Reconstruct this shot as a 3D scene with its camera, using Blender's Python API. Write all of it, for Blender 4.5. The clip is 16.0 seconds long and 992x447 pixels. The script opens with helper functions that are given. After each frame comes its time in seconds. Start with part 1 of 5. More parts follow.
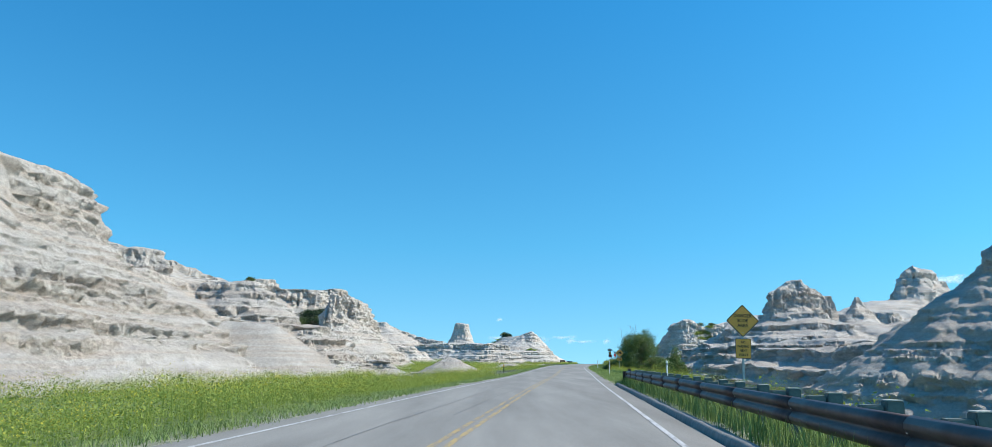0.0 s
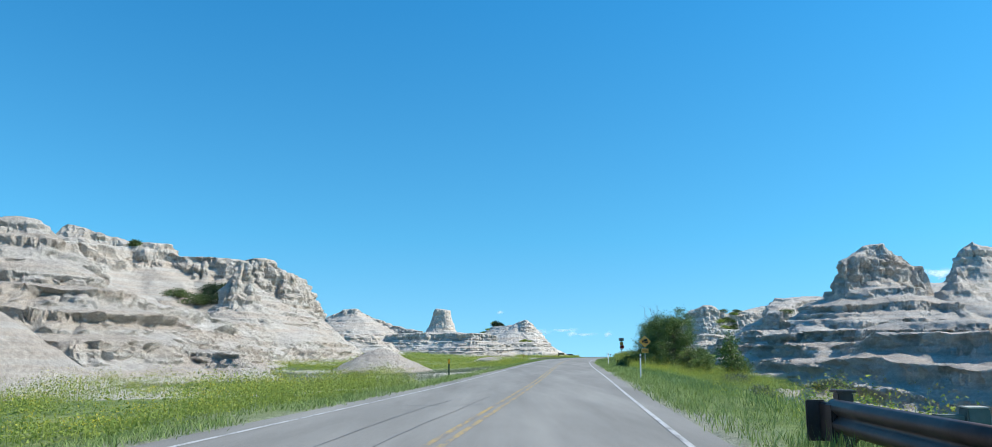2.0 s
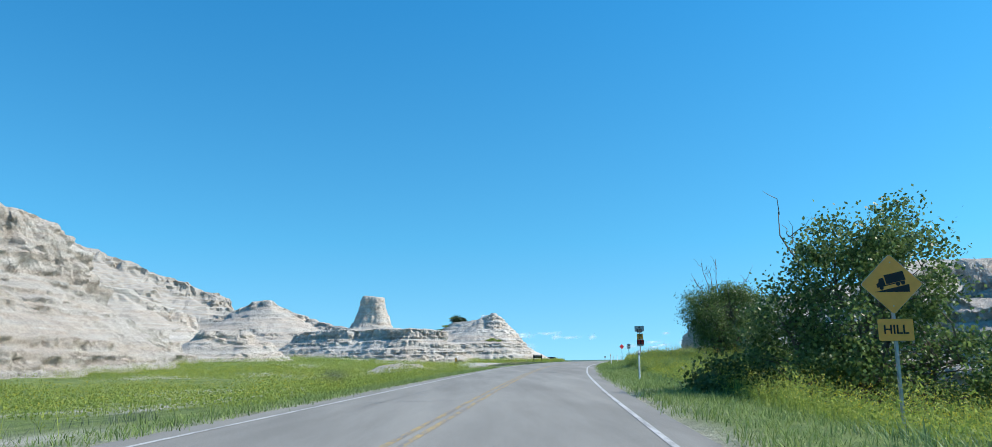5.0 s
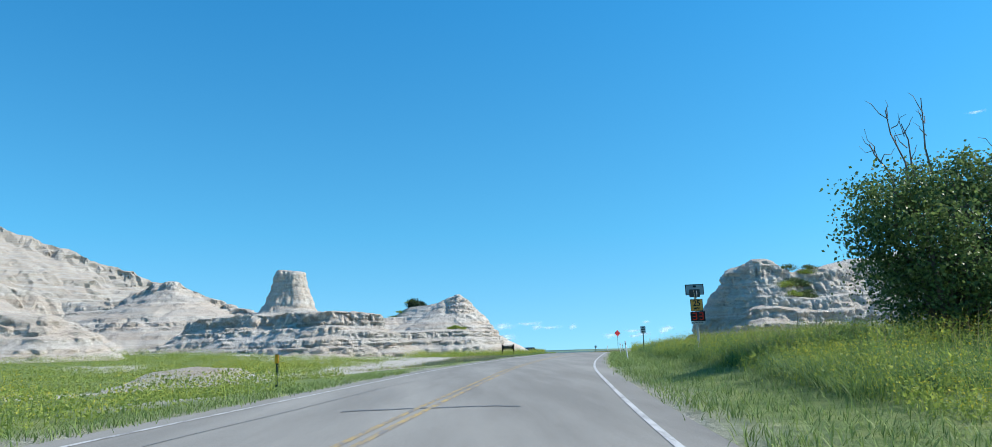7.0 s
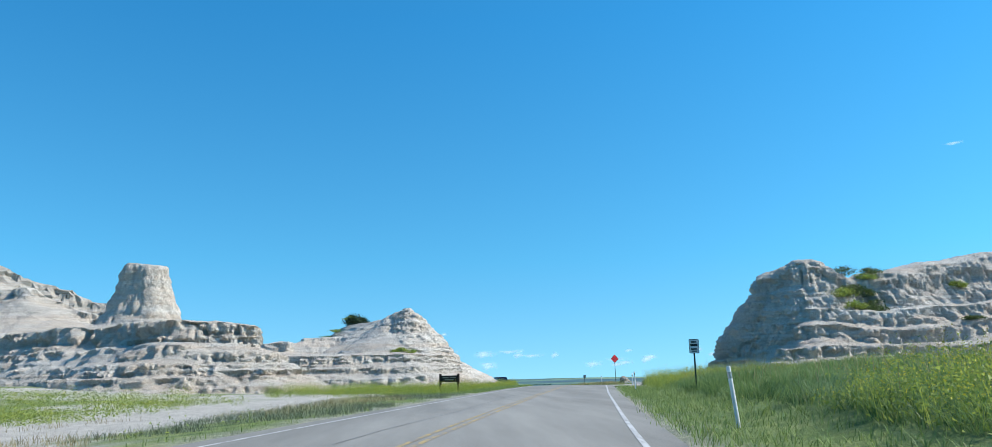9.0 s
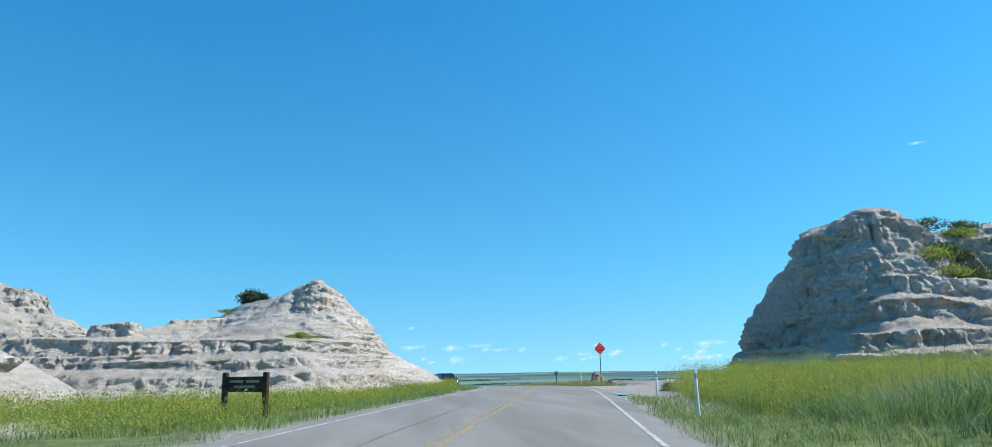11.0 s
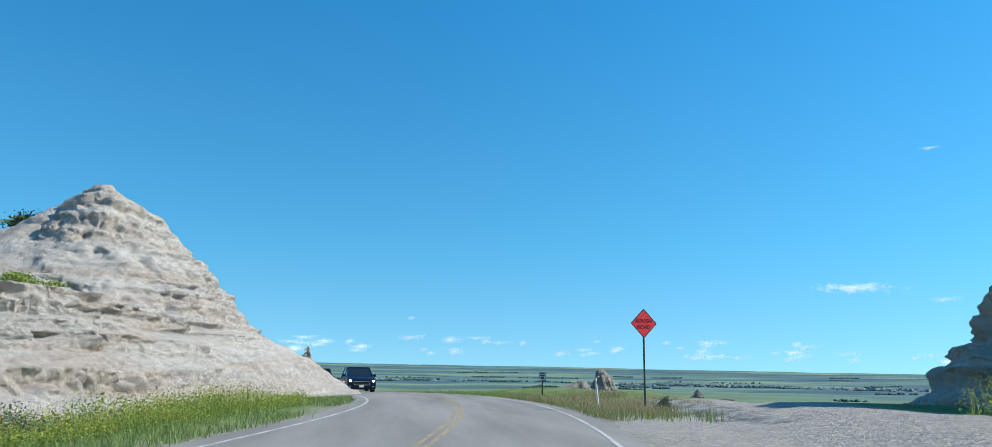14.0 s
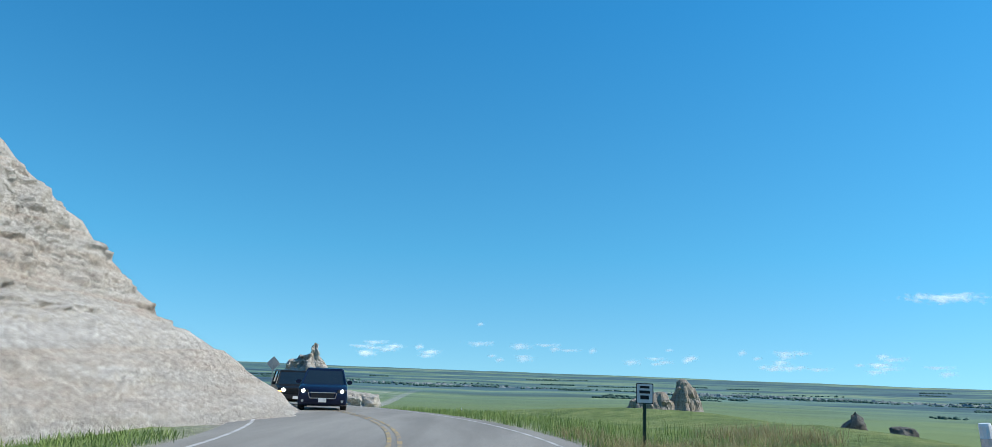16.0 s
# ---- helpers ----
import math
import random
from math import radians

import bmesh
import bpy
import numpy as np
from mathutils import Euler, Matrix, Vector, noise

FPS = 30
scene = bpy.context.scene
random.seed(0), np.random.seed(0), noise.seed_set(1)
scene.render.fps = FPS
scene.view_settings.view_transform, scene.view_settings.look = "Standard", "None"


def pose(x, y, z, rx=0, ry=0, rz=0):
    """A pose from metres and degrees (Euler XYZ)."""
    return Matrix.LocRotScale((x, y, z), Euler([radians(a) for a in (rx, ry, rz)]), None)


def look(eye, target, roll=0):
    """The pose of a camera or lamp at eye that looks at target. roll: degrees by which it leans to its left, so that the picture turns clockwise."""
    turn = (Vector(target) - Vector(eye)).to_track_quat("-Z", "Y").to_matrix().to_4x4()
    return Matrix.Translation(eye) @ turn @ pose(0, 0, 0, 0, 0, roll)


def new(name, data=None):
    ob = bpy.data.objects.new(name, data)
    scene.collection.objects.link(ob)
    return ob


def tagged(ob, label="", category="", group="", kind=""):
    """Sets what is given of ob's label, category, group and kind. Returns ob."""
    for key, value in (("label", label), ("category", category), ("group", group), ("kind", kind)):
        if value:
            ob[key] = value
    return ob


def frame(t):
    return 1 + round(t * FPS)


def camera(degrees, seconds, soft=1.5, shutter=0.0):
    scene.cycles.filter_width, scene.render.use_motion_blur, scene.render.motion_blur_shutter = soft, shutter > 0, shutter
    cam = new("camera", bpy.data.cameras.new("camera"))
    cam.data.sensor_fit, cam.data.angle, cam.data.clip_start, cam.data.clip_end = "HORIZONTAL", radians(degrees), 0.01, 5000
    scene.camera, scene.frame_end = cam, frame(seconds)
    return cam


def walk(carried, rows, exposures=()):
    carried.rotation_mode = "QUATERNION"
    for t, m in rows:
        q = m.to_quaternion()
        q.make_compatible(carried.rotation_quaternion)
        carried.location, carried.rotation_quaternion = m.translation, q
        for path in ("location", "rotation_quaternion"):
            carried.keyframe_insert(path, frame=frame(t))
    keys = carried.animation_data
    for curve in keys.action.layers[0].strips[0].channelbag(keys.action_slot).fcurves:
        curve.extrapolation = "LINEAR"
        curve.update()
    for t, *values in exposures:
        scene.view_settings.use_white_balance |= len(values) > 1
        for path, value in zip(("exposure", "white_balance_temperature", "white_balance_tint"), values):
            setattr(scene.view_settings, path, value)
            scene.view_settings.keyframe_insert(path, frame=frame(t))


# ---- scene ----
cam = camera(67.0, 16.0, soft=0.6)
PATH = [
    (0, (-0.32, 3.159, 1.911), (-0.31, 5.126, 2.271), 0.3),
    (0.5, (0.713, 12.026, 1.939), (0.718, 13.995, 2.289), 0.6),
    (1, (1.664, 21.018, 1.91), (1.667, 22.988, 2.259), 0.6),
    (1.5, (2.626, 30.099, 1.885), (2.631, 32.069, 2.232), 0.7),
    (2, (3.598, 39.195, 1.88), (3.605, 41.165, 2.222), 0.3),
    (2.5, (4.602, 48.367, 1.859), (4.615, 50.337, 2.205), 0.2),
    (3, (5.604, 57.541, 1.774), (5.622, 59.51, 2.123), 0.0),
    (3.5, (6.666, 66.646, 1.739), (6.693, 68.614, 2.094), -0.3),
    (4, (7.712, 75.572, 1.736), (7.743, 77.541, 2.089), -0.2),
    (4.2, (8.116, 79.07, 1.735), (8.149, 81.038, 2.088), -0.1),
    (6.3, (12.129, 115.131, 1.813), (12.209, 117.099, 2.163), -1.1),
    (6.5, (12.507, 118.485, 1.803), (12.585, 120.454, 2.15), -1.0),
    (7, (13.52, 126.722, 1.818), (13.625, 128.692, 2.147), -1.2),
    (7.5, (14.645, 134.804, 1.842), (14.783, 136.768, 2.192), -1.6),
    (8, (15.827, 142.724, 1.872), (15.983, 144.678, 2.268), -1.2),
    (8.5, (17.135, 150.427, 1.874), (17.283, 152.378, 2.286), -1.2),
    (9, (18.227, 158.109, 1.988), (18.379, 160.062, 2.388), -1.0),
    (9.5, (19.385, 165.691, 1.975), (19.551, 167.647, 2.358), -0.8),
    (9.7, (19.883, 168.606, 1.977), (20.065, 170.56, 2.363), -0.9),
    (11.8, (25.536, 197.579, 2.308), (25.779, 199.527, 2.687), -0.6),
    (12, (26.114, 200.2, 2.322), (26.359, 202.149, 2.697), -0.5),
    (12.5, (27.592, 206.54, 2.393), (27.855, 208.485, 2.778), 0.1),
    (13, (29.019, 212.744, 2.404), (29.281, 214.69, 2.783), 0.5),
    (13.5, (30.324, 218.836, 2.404), (30.573, 220.787, 2.769), 0.9),
    (14, (31.487, 224.753, 2.371), (31.708, 226.707, 2.737), 1.2),
    (14.5, (32.515, 230.436, 2.292), (32.693, 232.393, 2.664), 1.5),
    (15, (33.398, 235.815, 2.307), (33.542, 237.775, 2.677), 1.8),
    (15.5, (34.058, 241.104, 2.225), (34.157, 243.067, 2.597), 2.0),
    (16, (34.641, 246.12, 2.173), (34.677, 248.083, 2.552), 2.2),
]
walk(cam, [(t, look(eye, target, roll)) for t, eye, target, roll in PATH], [(0, 0.55), (10, 0.55), (14, 0.42), (16, 0.35)])

# ---- world, sun ----
world = bpy.data.worlds.new("sky")
scene.world = world
world.use_nodes = True
_n, _l = world.node_tree.nodes, world.node_tree.links
SUN_ELEV, SUN_AZ = 41.0, 95.0          # degrees up; degrees from +y towards +x
_sky = _n.new("ShaderNodeTexSky")
_sky.sky_type = "NISHITA"
_sky.sun_disc = False
_sky.sun_elevation, _sky.sun_rotation = radians(SUN_ELEV), radians(SUN_AZ)
_sky.altitude, _sky.air_density, _sky.dust_density, _sky.ozone_density = 800, 1.0, 0.4, 2.5
_hs = _n.new("ShaderNodeHueSaturation")
_hs.inputs["Saturation"].default_value = 1.0
_tc, _mp = _n.new("ShaderNodeTexCoord"), _n.new("ShaderNodeMapping")
_mp.inputs["Location"].default_value = (0, 0, 0.13)
_l.new(_tc.outputs["Generated"], _mp.inputs["Vector"])
_l.new(_mp.outputs[0], _sky.inputs["Vector"])
_tint = _n.new("ShaderNodeMix")
_tint.data_type, _tint.blend_type = "RGBA", "MULTIPLY"
_tint.inputs[0].default_value = 1.0
_sep, _el = _n.new("ShaderNodeSeparateXYZ"), _n.new("ShaderNodeValToRGB")
_l.new(_tc.outputs["Generated"], _sep.inputs[0])
_l.new(_sep.outputs[2], _el.inputs[0])
_e = _el.color_ramp.elements                       # clean air: paler low down, deep blue higher up
_e.new(0.15)
for _k, _pos, _c in zip(_e, (0.0, 0.15, 0.45), ((0.55, 0.87, 0.86), (0.35, 0.94, 0.99), (0.19, 0.93, 1.15))):
    _k.position, _k.color = _pos, (*_c, 1)
_l.new(_el.outputs[0], _tint.inputs[7])
_l.new(_sky.outputs[0], _tint.inputs[6])
_l.new(_tint.outputs[2], _hs.inputs["Color"])
_l.new(_hs.outputs[0], _n["Background"].inputs["Color"])
_n["Background"].inputs["Strength"].default_value = 0.146
_sun = bpy.data.lights.new("sun", "SUN")
_sun.energy, _sun.angle, _sun.color = 4.2, radians(0.53), (1.0, 0.93, 0.83)
_so = new("sun", _sun)
_d = Vector((math.sin(radians(SUN_AZ)) * math.cos(radians(SUN_ELEV)), math.cos(radians(SUN_AZ)) * math.cos(radians(SUN_ELEV)), math.sin(radians(SUN_ELEV))))
_so.matrix_world = look(_d * 100, (0, 0, 0))
scene.view_settings.exposure = 0.55


# ---- noise on arrays ----
def _hash(ix, iy, seed):
    h = (ix.astype(np.int64) * 374761393 + iy.astype(np.int64) * 668265263 + seed * 1442695041) & 0xFFFFFFFF
    h = ((h ^ (h >> 13)) * 1274126177) & 0xFFFFFFFF
    return ((h ^ (h >> 16)) & 0xFFFF) / 65535.0


def vnoise(x, y, seed=0):
    ix, iy = np.floor(x), np.floor(y)
    fx, fy = x - ix, y - iy
    fx, fy = fx * fx * fx * (fx * (fx * 6 - 15) + 10), fy * fy * fy * (fy * (fy * 6 - 15) + 10)
    a, b = _hash(ix, iy, seed), _hash(ix + 1, iy, seed)
    c, d = _hash(ix, iy + 1, seed), _hash(ix + 1, iy + 1, seed)
    return (a + (b - a) * fx) * (1 - fy) + (c + (d - c) * fx) * fy - 0.5


def fbm(x, y, seed=0, octaves=4, gain=0.5):
    s, a, f = 0.0, 1.0, 1.0
    for k in range(octaves):
        s = s + a * vnoise(x * f + 17.3 * k, y * f - 9.1 * k, seed + k)
        a, f = a * gain, f * 2.03
    return s


def smooth(a, b, x):
    t = np.clip((x - a) / (b - a), 0, 1)
    return t * t * (3 - 2 * t)


# ---- the road's line and the lie of the land ----
ROAD_Y = np.array([-400, -60, 3, 40, 77, 118, 137, 158, 172, 200, 219, 230, 242, 248, 253, 258, 263, 268, 274, 282, 292, 310, 340, 400])
ROAD_X = np.array([-46, -9.1, -2.2, 1.75, 5.95, 10.3, 12.55, 15.6, 18.2, 24.0, 28.15, 30.5, 32.5, 33.2, 33.5, 33.5, 33.1, 32.2, 30.4, 27.3, 22.5, 11.0, -11.0, -60])
ROAD_ZY = np.array([-400, -60, 3, 30, 67, 115, 143, 158, 180, 198, 213, 225, 241, 248, 257, 273, 297, 340, 400])
ROAD_Z = np.array([2, .8, .73, .72, .60, .72, .86, .96, 1.03, 1.06, 1.1, 1.1, .94, .85, .74, .45, -.55, -3, -7])
HALF, PAVED = 3.45, 4.05


def _smooth_line(xs, ys, width=7.0):
    q = np.arange(-400, 400.5, 1.0)
    v = np.interp(q, xs, ys)
    k = np.exp(-0.5 * (np.arange(-20, 21) / width) ** 2)
    v = np.convolve(np.pad(v, 20, mode="reflect", reflect_type="odd"), k / k.sum(), "valid")
    return q, v


_qx, _vx = _smooth_line(ROAD_Y, ROAD_X, 4.0)
_qz, _vz = _smooth_line(ROAD_ZY, ROAD_Z, 7.0)
_vs = np.gradient(_vx, _qx)


def road_x(y):
    return np.interp(y, _qx, _vx)


def road_z(y):
    return np.interp(y, _qz, _vz)


def lateral(x, y):
    """Metres to the right of the road's middle."""
    return (x - road_x(y)) / np.sqrt(1 + np.interp(y, _qx, _vs) ** 2)


def ground_z(x, y):
    x, y = np.asarray(x, float), np.asarray(y, float)
    lat = lateral(x, y)
    r, l = np.maximum(lat - PAVED, 0), np.maximum(-lat - PAVED, 0)
    z = road_z(y) - 0.05 * smooth(0, 1.2, r + l)
    bump = smooth(0.5, 4.0, r + l)
    # right: a ravine beside the rail, then a grassy bank
    z = z - 4.0 * smooth(2.0, 15, r) * (1 - smooth(62, 100, y))
    z = z - 0.9 * smooth(1.0, 9, r) * smooth(62, 80, y) * (1 - smooth(118, 140, y))
    bank = smooth(128, 150, y) * (1 - smooth(196, 212, y))
    z = z + 0.75 * smooth(0.8, 6, r) * bank + 0.5 * smooth(6, 14, r) * bank
    z = z + 0.45 * smooth(3.0, 8.0, r) * smooth(205, 214, y)
    # left: a flat meadow that rises gently to the rocks
    z = z - 0.35 * smooth(0.5, 7, l) * (1 - smooth(180, 200, y)) + 0.9 * smooth(14, 40, l)
    z = z - 0.5 * smooth(1.0, 6, l) * smooth(212, 235, y)
    z = z + bump * 0.25 * fbm(x / 7.0, y / 7.0, 3, 3)
    # beyond the pass the land falls away to the plains
    q = np.maximum(np.minimum((y - 251) - 0.1 * (x - 44), (x - 42.8) * 1.2), (y - 330) + 0.15 * x)
    q = np.maximum(q, (y - 283) * 0.8 + np.minimum(0, (x - 22)) * 2.0)
    fall = smooth(0, 60, q) * 0.45 + smooth(20, 140, q) * 0.55
    far = np.hypot(x, y - 250)
    z = z * (1 - fall) + fall * (-36 + 5.0 * fbm(x / 260.0, y / 260.0, 8, 4) * smooth(100, 500, q) - 14 * smooth(900, 3500, far))
    z = z + 34 * smooth(2600, 4700, far) * fall
    return z


# ---- building helpers ----
def part(name, bm, material, parent=None, label=""):
    me = bpy.data.meshes.new(name)
    bm.normal_update()
    bm.to_mesh(me)
    bm.free()
    ob = new(name, me)
    if material:
        for m in material if isinstance(material, (list, tuple)) else (material,):
            me.materials.append(m)
    if parent:
        ob.parent = parent
    if label:
        tagged(ob, label)
    return ob


def mesh_from(name, verts, faces, material, parent=None, smooth_faces=False):
    """An object from arrays: verts (n, 3), faces (m, 3 or 4)."""
    verts, faces = np.asarray(verts, np.float32), np.asarray(faces, np.int32)
    me = bpy.data.meshes.new(name)
    k = faces.shape[1]
    me.vertices.add(len(verts))
    me.vertices.foreach_set("co", verts.ravel())
    me.loops.add(faces.size)
    me.loops.foreach_set("vertex_index", faces.ravel())
    me.polygons.add(len(faces))
    me.polygons.foreach_set("loop_start", np.arange(0, faces.size, k, dtype=np.int32))
    me.polygons.foreach_set("use_smooth", np.full(len(faces), smooth_faces))
    me.update(calc_edges=True)
    if material:
        me.materials.append(material)
    ob = new(name, me)
    if parent:
        ob.parent = parent
    return ob


def grid_faces(ny, nx, keep=None):
    i = np.arange(ny * nx).reshape(ny, nx)
    f = np.stack([i[:-1, :-1], i[:-1, 1:], i[1:, 1:], i[1:, :-1]], -1).reshape(-1, 4)
    if keep is not None:
        k = keep[:-1, :-1] | keep[:-1, 1:] | keep[1:, 1:] | keep[1:, :-1]
        f = f[k.ravel()]
    return f


def compact(verts, faces):
    used = np.unique(faces)
    re = np.zeros(len(verts), np.int64)
    re[used] = np.arange(len(used))
    return verts[used], re[faces]


# ---- materials ----
class Mat:
    """A node material with short helpers."""

    def __init__(self, name, rough=0.8, metal=0.0):
        self.m = bpy.data.materials.new(name)
        self.m.use_nodes = True
        self.n, self.l = self.m.node_tree.nodes, self.m.node_tree.links
        self.b = self.n["Principled BSDF"]
        self.b.inputs["Roughness"].default_value = rough
        self.b.inputs["Metallic"].default_value = metal
        self.b.inputs["Specular IOR Level"].default_value = 0.3
        self.co = self.n.new("ShaderNodeTexCoord").outputs["Object"]

    def map(self, scale=(1, 1, 1)):
        q = self.n.new("ShaderNodeMapping")
        q.inputs["Scale"].default_value = scale
        self.l.new(self.co, q.inputs["Vector"])
        return q.outputs[0]

    def noise(self, scale, detail=4, rough=0.55, stretch=(1, 1, 1), distort=0.0):
        q = self.n.new("ShaderNodeTexNoise")
        q.inputs["Scale"].default_value, q.inputs["Detail"].default_value = scale, detail
        q.inputs["Roughness"].default_value, q.inputs["Distortion"].default_value = rough, distort
        self.l.new(self.map(stretch), q.inputs["Vector"])
        return q.outputs["Fac"]

    def ramp(self, fac, stops):
        q = self.n.new("ShaderNodeValToRGB")
        e = q.color_ramp.elements
        while len(e) < len(stops):
            e.new(0.5)
        for k, (p, c) in zip(e, stops):
            k.position, k.color = p, (*c, 1) if len(c) == 3 else c
        self.l.new(fac, q.inputs[0])
        return q.outputs[0]

    def mix(self, fac, a, b, mode="MIX"):
        q = self.n.new("ShaderNodeMix")
        q.data_type, q.blend_type = "RGBA", mode
        for sock, v in ((q.inputs[0], fac), (q.inputs[6], a), (q.inputs[7], b)):
            if isinstance(v, (int, float)):
                sock.default_value = v
            elif isinstance(v, tuple):
                sock.default_value = (*v, 1)
            else:
                self.l.new(v, sock)
        return q.outputs[2]

    def math(self, op, a, b=0.0):
        q = self.n.new("ShaderNodeMath")
        q.operation = op
        for sock, v in ((q.inputs[0], a), (q.inputs[1], b)):
            if isinstance(v, (int, float)):
                sock.default_value = v
            else:
                self.l.new(v, sock)
        return q.outputs[0]

    def attr(self, name):
        q = self.n.new("ShaderNodeAttribute")
        q.attribute_name = name
        return q

    def colour(self, c):
        if isinstance(c, tuple):
            self.b.inputs["Base Color"].default_value = (*c, 1)
        else:
            self.l.new(c, self.b.inputs["Base Color"])
        return self

    def bump(self, fac, strength=0.5, distance=0.05):
        q = self.n.new("ShaderNodeBump")
        q.inputs["Strength"].default_value, q.inputs["Distance"].default_value = strength, distance
        self.l.new(fac, q.inputs["Height"])
        last = self.b.inputs["Normal"]
        if last.is_linked:
            self.l.new(last.links[0].from_socket, q.inputs["Normal"])
        self.l.new(q.outputs[0], last)
        return self


def rock_material(name, tone):
    """Pale bedded mudstone: faint bands, crumbly grain, dull stains."""
    k = Mat(name, 0.95)
    k.b.inputs["Specular IOR Level"].default_value = 0.1
    layers = k.noise(0.55, 5, 0.6, (0.06, 0.06, 1.0), 0.3)
    c = k.ramp(layers, [(0.30, tuple(0.84 * v for v in tone)), (0.42, tone), (0.51, (tone[0] * 0.97, tone[1] * 0.90, tone[2] * 0.84)), (0.56, tone), (0.68, tuple(min(1, 1.10 * v) for v in tone))])
    thin = k.noise(2.6, 4, 0.65, (0.05, 0.05, 1.0), 0.1)
    c = k.mix(0.30, c, k.ramp(thin, [(0.35, (0.34, 0.33, 0.32)), (0.62, (0.60, 0.60, 0.60))]), "OVERLAY")
    c = k.mix(k.ramp(k.noise(0.3, 6, 0.65), [(0.36, (0.25, 0.25, 0.25)), (0.58, (0, 0, 0))]), c, (tone[0] * 0.68, tone[1] * 0.66, tone[2] * 0.64))
    c = k.mix(0.55, c, k.ramp(k.noise(4.5, 7, 0.78), [(0.32, (0.30, 0.30, 0.30)), (0.68, (0.70, 0.70, 0.70))]), "OVERLAY")
    k.colour(c)
    k.bump(k.noise(2.6, 8, 0.80, (1, 1, 1.6)), 0.8, 0.22)
    k.bump(k.ramp(k.noise(3.2, 6, 0.72, (1, 1, 1.5)), [(0.44, (0, 0, 0)), (0.51, (1, 1, 1))]), 0.6, 0.10)
    k.bump(k.ramp(k.noise(9.0, 5, 0.75, (1, 1, 1.4)), [(0.42, (0, 0, 0)), (0.52, (1, 1, 1))]), 0.6, 0.05)
    k.bump(k.noise(24.0, 4, 0.75), 0.9, 0.04)
    return k.m


ROCK = rock_material("pale_mudstone", (0.545, 0.512, 0.462))
CREAM_ROCK = rock_material("cream_mudstone", (0.60, 0.563, 0.508))
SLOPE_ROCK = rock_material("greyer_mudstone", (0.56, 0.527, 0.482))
BROWN_ROCK = rock_material("brown_mudstone", (0.34, 0.31, 0.27))
ASPH = Mat("asphalt", 0.85)
_a = ASPH.mix(ASPH.ramp(ASPH.noise(0.35, 5, 0.6, (2.2, 0.25, 1)), [(0.35, (0, 0, 0)), (0.7, (1, 1, 1))]), (0.205, 0.196, 0.177), (0.295, 0.283, 0.256))
_a = ASPH.mix(0.5, _a, ASPH.ramp(ASPH.noise(60, 3, 0.7), [(0.3, (0.3, 0.3, 0.3)), (0.7, (0.72, 0.72, 0.72))]), "OVERLAY")
ASPH.colour(_a).bump(ASPH.noise(90, 2, 0.6), 0.3, 0.01)


def worn_paint(name, c, worn):
    """Road paint, rubbed through to the asphalt in places."""
    k = Mat(name, 0.75)
    n = k.noise(2.2, 6, 0.75, (3, 0.6, 1))
    k.colour(k.mix(k.ramp(n, [(worn - 0.08, (0, 0, 0)), (worn + 0.12, (1, 1, 1))]), (0.21, 0.20, 0.19), c))
    return k.m


WHITE = worn_paint("white_road_paint", (0.52, 0.52, 0.51), 0.42)
YELLOW = worn_paint("yellow_road_paint", (0.43, 0.31, 0.13), 0.485)
GROUND = Mat("grassy_ground", 0.95)


def ground_material(k):
    cov = k.attr("cover_and_haze")
    sep = k.n.new("ShaderNodeSeparateColor")
    k.l.new(cov.outputs["Color"], sep.inputs[0])
    grass = k.ramp(k.noise(0.8, 7, 0.75), [(0.3, (0.08, 0.13, 0.035)), (0.5, (0.17, 0.23, 0.07)), (0.7, (0.29, 0.32, 0.12))])
    dirt = k.ramp(k.noise(1.2, 6, 0.7), [(0.3, (0.44, 0.41, 0.36)), (0.7, (0.60, 0.56, 0.50))])
    gravel = k.ramp(k.noise(7.0, 5, 0.8), [(0.3, (0.27, 0.255, 0.23)), (0.7, (0.50, 0.475, 0.43))])
    gravel = k.mix(0.8, gravel, k.ramp(k.noise(24.0, 4, 0.8), [(0.35, (0.2, 0.2, 0.2)), (0.65, (0.75, 0.75, 0.75))]), "OVERLAY")
    gravel = k.mix(k.ramp(k.noise(0.5, 5, 0.7), [(0.4, (0, 0, 0)), (0.62, (0.55, 0.55, 0.55))]), gravel, (0.46, 0.42, 0.36))
    # Blue tones of the plains: distance haze put into their colours.
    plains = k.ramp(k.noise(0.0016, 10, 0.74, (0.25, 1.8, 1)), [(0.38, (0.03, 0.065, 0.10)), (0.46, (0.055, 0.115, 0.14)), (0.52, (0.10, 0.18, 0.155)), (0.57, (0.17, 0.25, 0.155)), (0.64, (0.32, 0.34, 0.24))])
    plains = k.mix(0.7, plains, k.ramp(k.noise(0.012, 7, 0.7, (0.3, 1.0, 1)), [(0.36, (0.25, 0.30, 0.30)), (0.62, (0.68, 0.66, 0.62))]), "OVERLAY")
    c = k.mix(sep.outputs[0], grass, dirt)
    c = k.mix(sep.outputs[1], c, gravel)
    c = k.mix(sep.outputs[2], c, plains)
    c = k.mix(0.5, c, k.ramp(k.noise(5.0, 6, 0.8), [(0.34, (0.30, 0.30, 0.30)), (0.66, (0.70, 0.70, 0.70))]), "OVERLAY")
    k.colour(c).bump(k.noise(3.0, 6, 0.75), 0.9, 0.25)


ground_material(GROUND)


